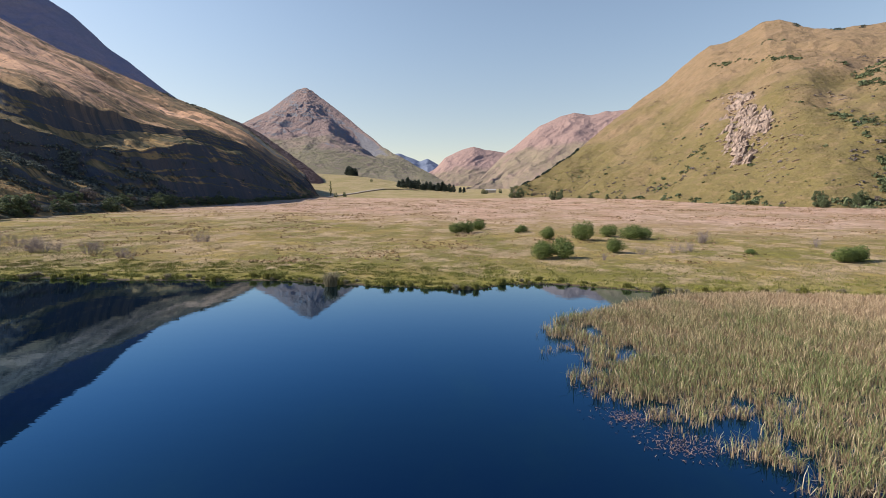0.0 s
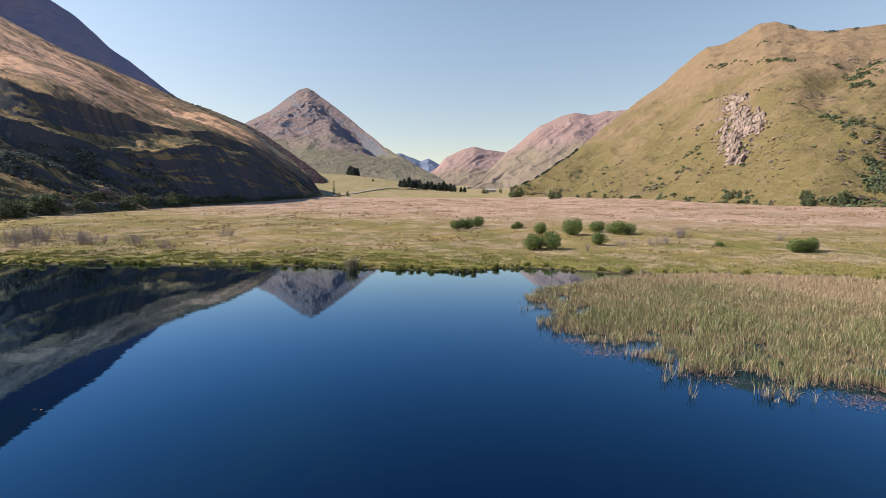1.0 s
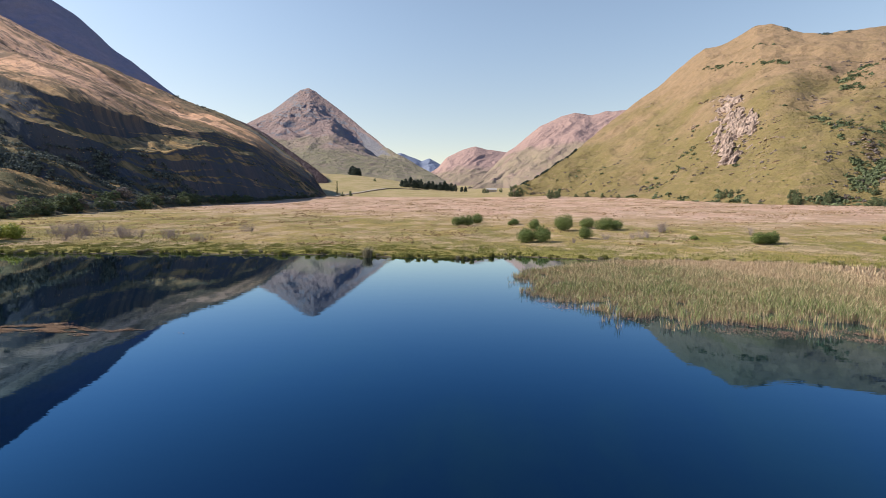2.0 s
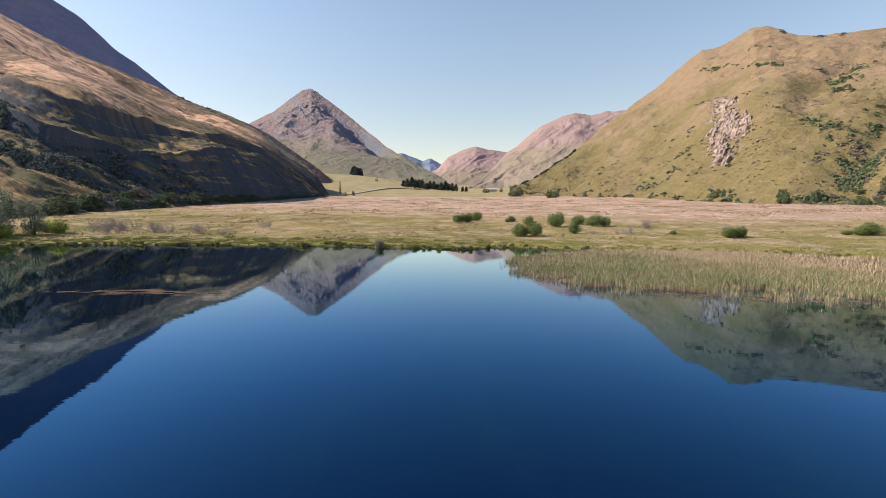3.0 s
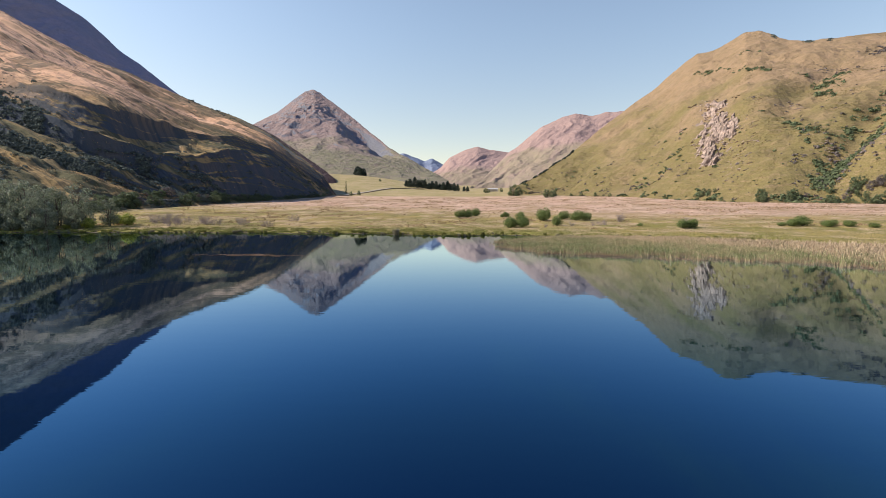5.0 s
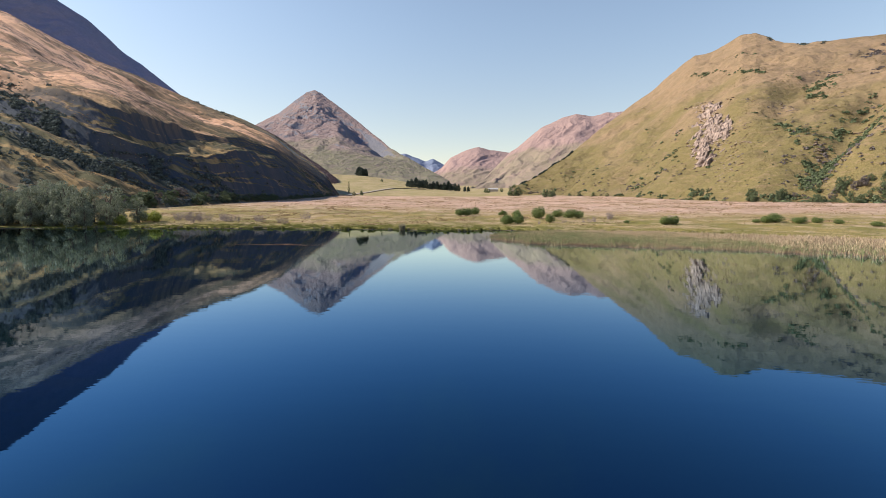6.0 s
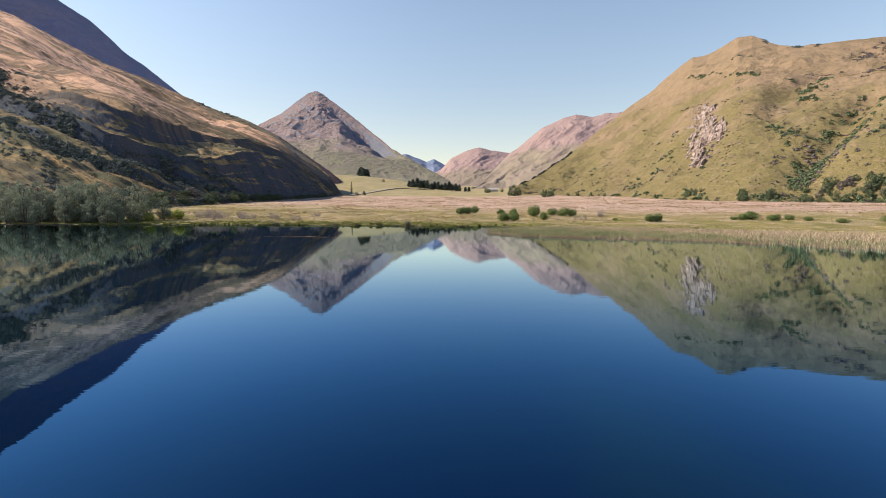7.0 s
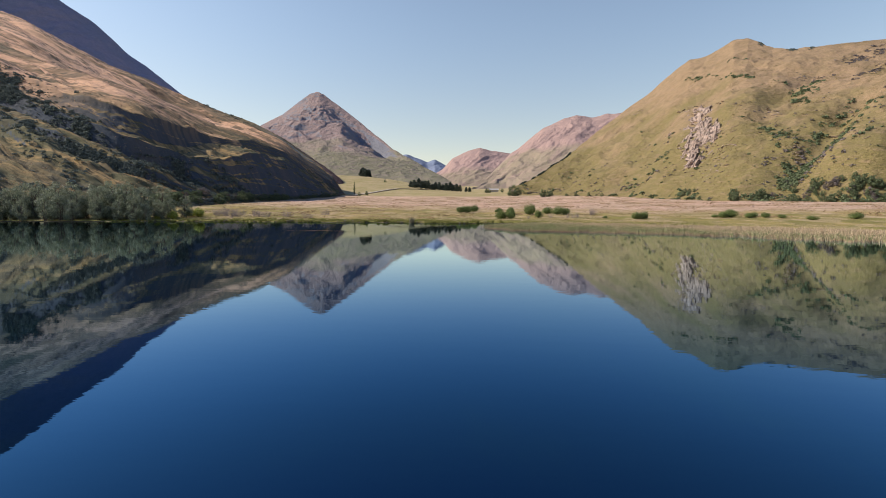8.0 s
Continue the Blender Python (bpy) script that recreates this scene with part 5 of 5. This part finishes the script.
m = 300000
x, d = -125 + 260 * r.random(m), 0.3 + 110 * r.random(m) ** 1.8
keep = r.random(m) < 0.45 + 0.55 * fbm(x / 4, d / 4, 3, 91)
x, d = x[keep], d[keep]
y = shore(x) + d
base = np.stack([x, y, ground_z(x, y) - 0.04], 1)
base = base[d > 9]
x, y = x[d > 9], y[d > 9]
V, F = blades(r, base, 0.1 + 0.28 * r.random(len(x)) * (0.7 + 0.5 * fbm(x / 9, y / 9, 2, 92)), np.full(len(x), 0.9), np.full(len(x), 0.07))
tagged(new("meadow_grass", mesh_from("meadow_grass", V, F, M["blade"], False)), "tufts of green and straw grass over the meadow", "grass", kind="stuff")
m = 260000
x, d = -112 + 190 * r.random(m), 0.05 + 15 * r.random(m) ** 1.5
clump = fbm(x / 1.3, d / 0.9, 3, 95)
keep = (r.random(m) < 0.35 + 0.8 * clump) & ((x < 9) | (r.random(m) < 0.3))
x, d, clump = x[keep], d[keep], clump[keep]
y = shore(x) + d
base = np.stack([x, y, ground_z(x, y) - 0.04], 1)
V, F = blades(r, base, np.maximum(0.08, (0.14 + 0.2 * r.random(len(x))) * (0.7 + 0.7 * clump)), np.full(len(x), 0.8), np.full(len(x), 0.055))
tagged(new("shore_grass", mesh_from("shore_grass", V, F, M["fringe"], False)), "bright green tufty grass along the water's edge", "grass", kind="stuff")

# ---------------------------------------------------------------- drifting weed on the lake
rr = np.random.default_rng(37)
m = 9000
u = rr.normal(size=m) * 0.33
x = -30.0 + 10.5 * u + 0.5 * rr.normal(size=m)
y = 10.2 + 0.03 * (x + 30) + 0.8 * fbm(x / 3.5, x * 0, 3, 96) + 0.55 * rr.normal(size=m) * (1.1 - np.minimum(np.abs(u), 1.0))
keep = fbm(x / 1.6, y / 0.5, 3, 97) > 0.12
x, y = x[keep], y[keep]
m = len(x)
g = 0.5 * rr.normal(size=m)
ln = 0.1 + 0.35 * rr.random(m) ** 2
ux, uy = np.cos(g) * ln / 2, np.sin(g) * ln / 2
wx, wy = -np.sin(g) * 0.014, np.cos(g) * 0.014
zz = 0.008 + 0.03 * rr.random(m)
V = np.stack([np.stack([x + a * ux + c * wx, y + a * uy + c * wy, zz + 0.012 * a], 1) for a, c in ((-1, -1), (1, -1), (1, 1), (-1, 1))], 1).reshape(-1, 3)
tagged(new("floating_weed", mesh_from("floating_weed", V, np.arange(len(V)).reshape(-1, 4), M["weed"], False)), "raft of rusty brown pond weed drifting on the lake", "pond weed", kind="stuff")
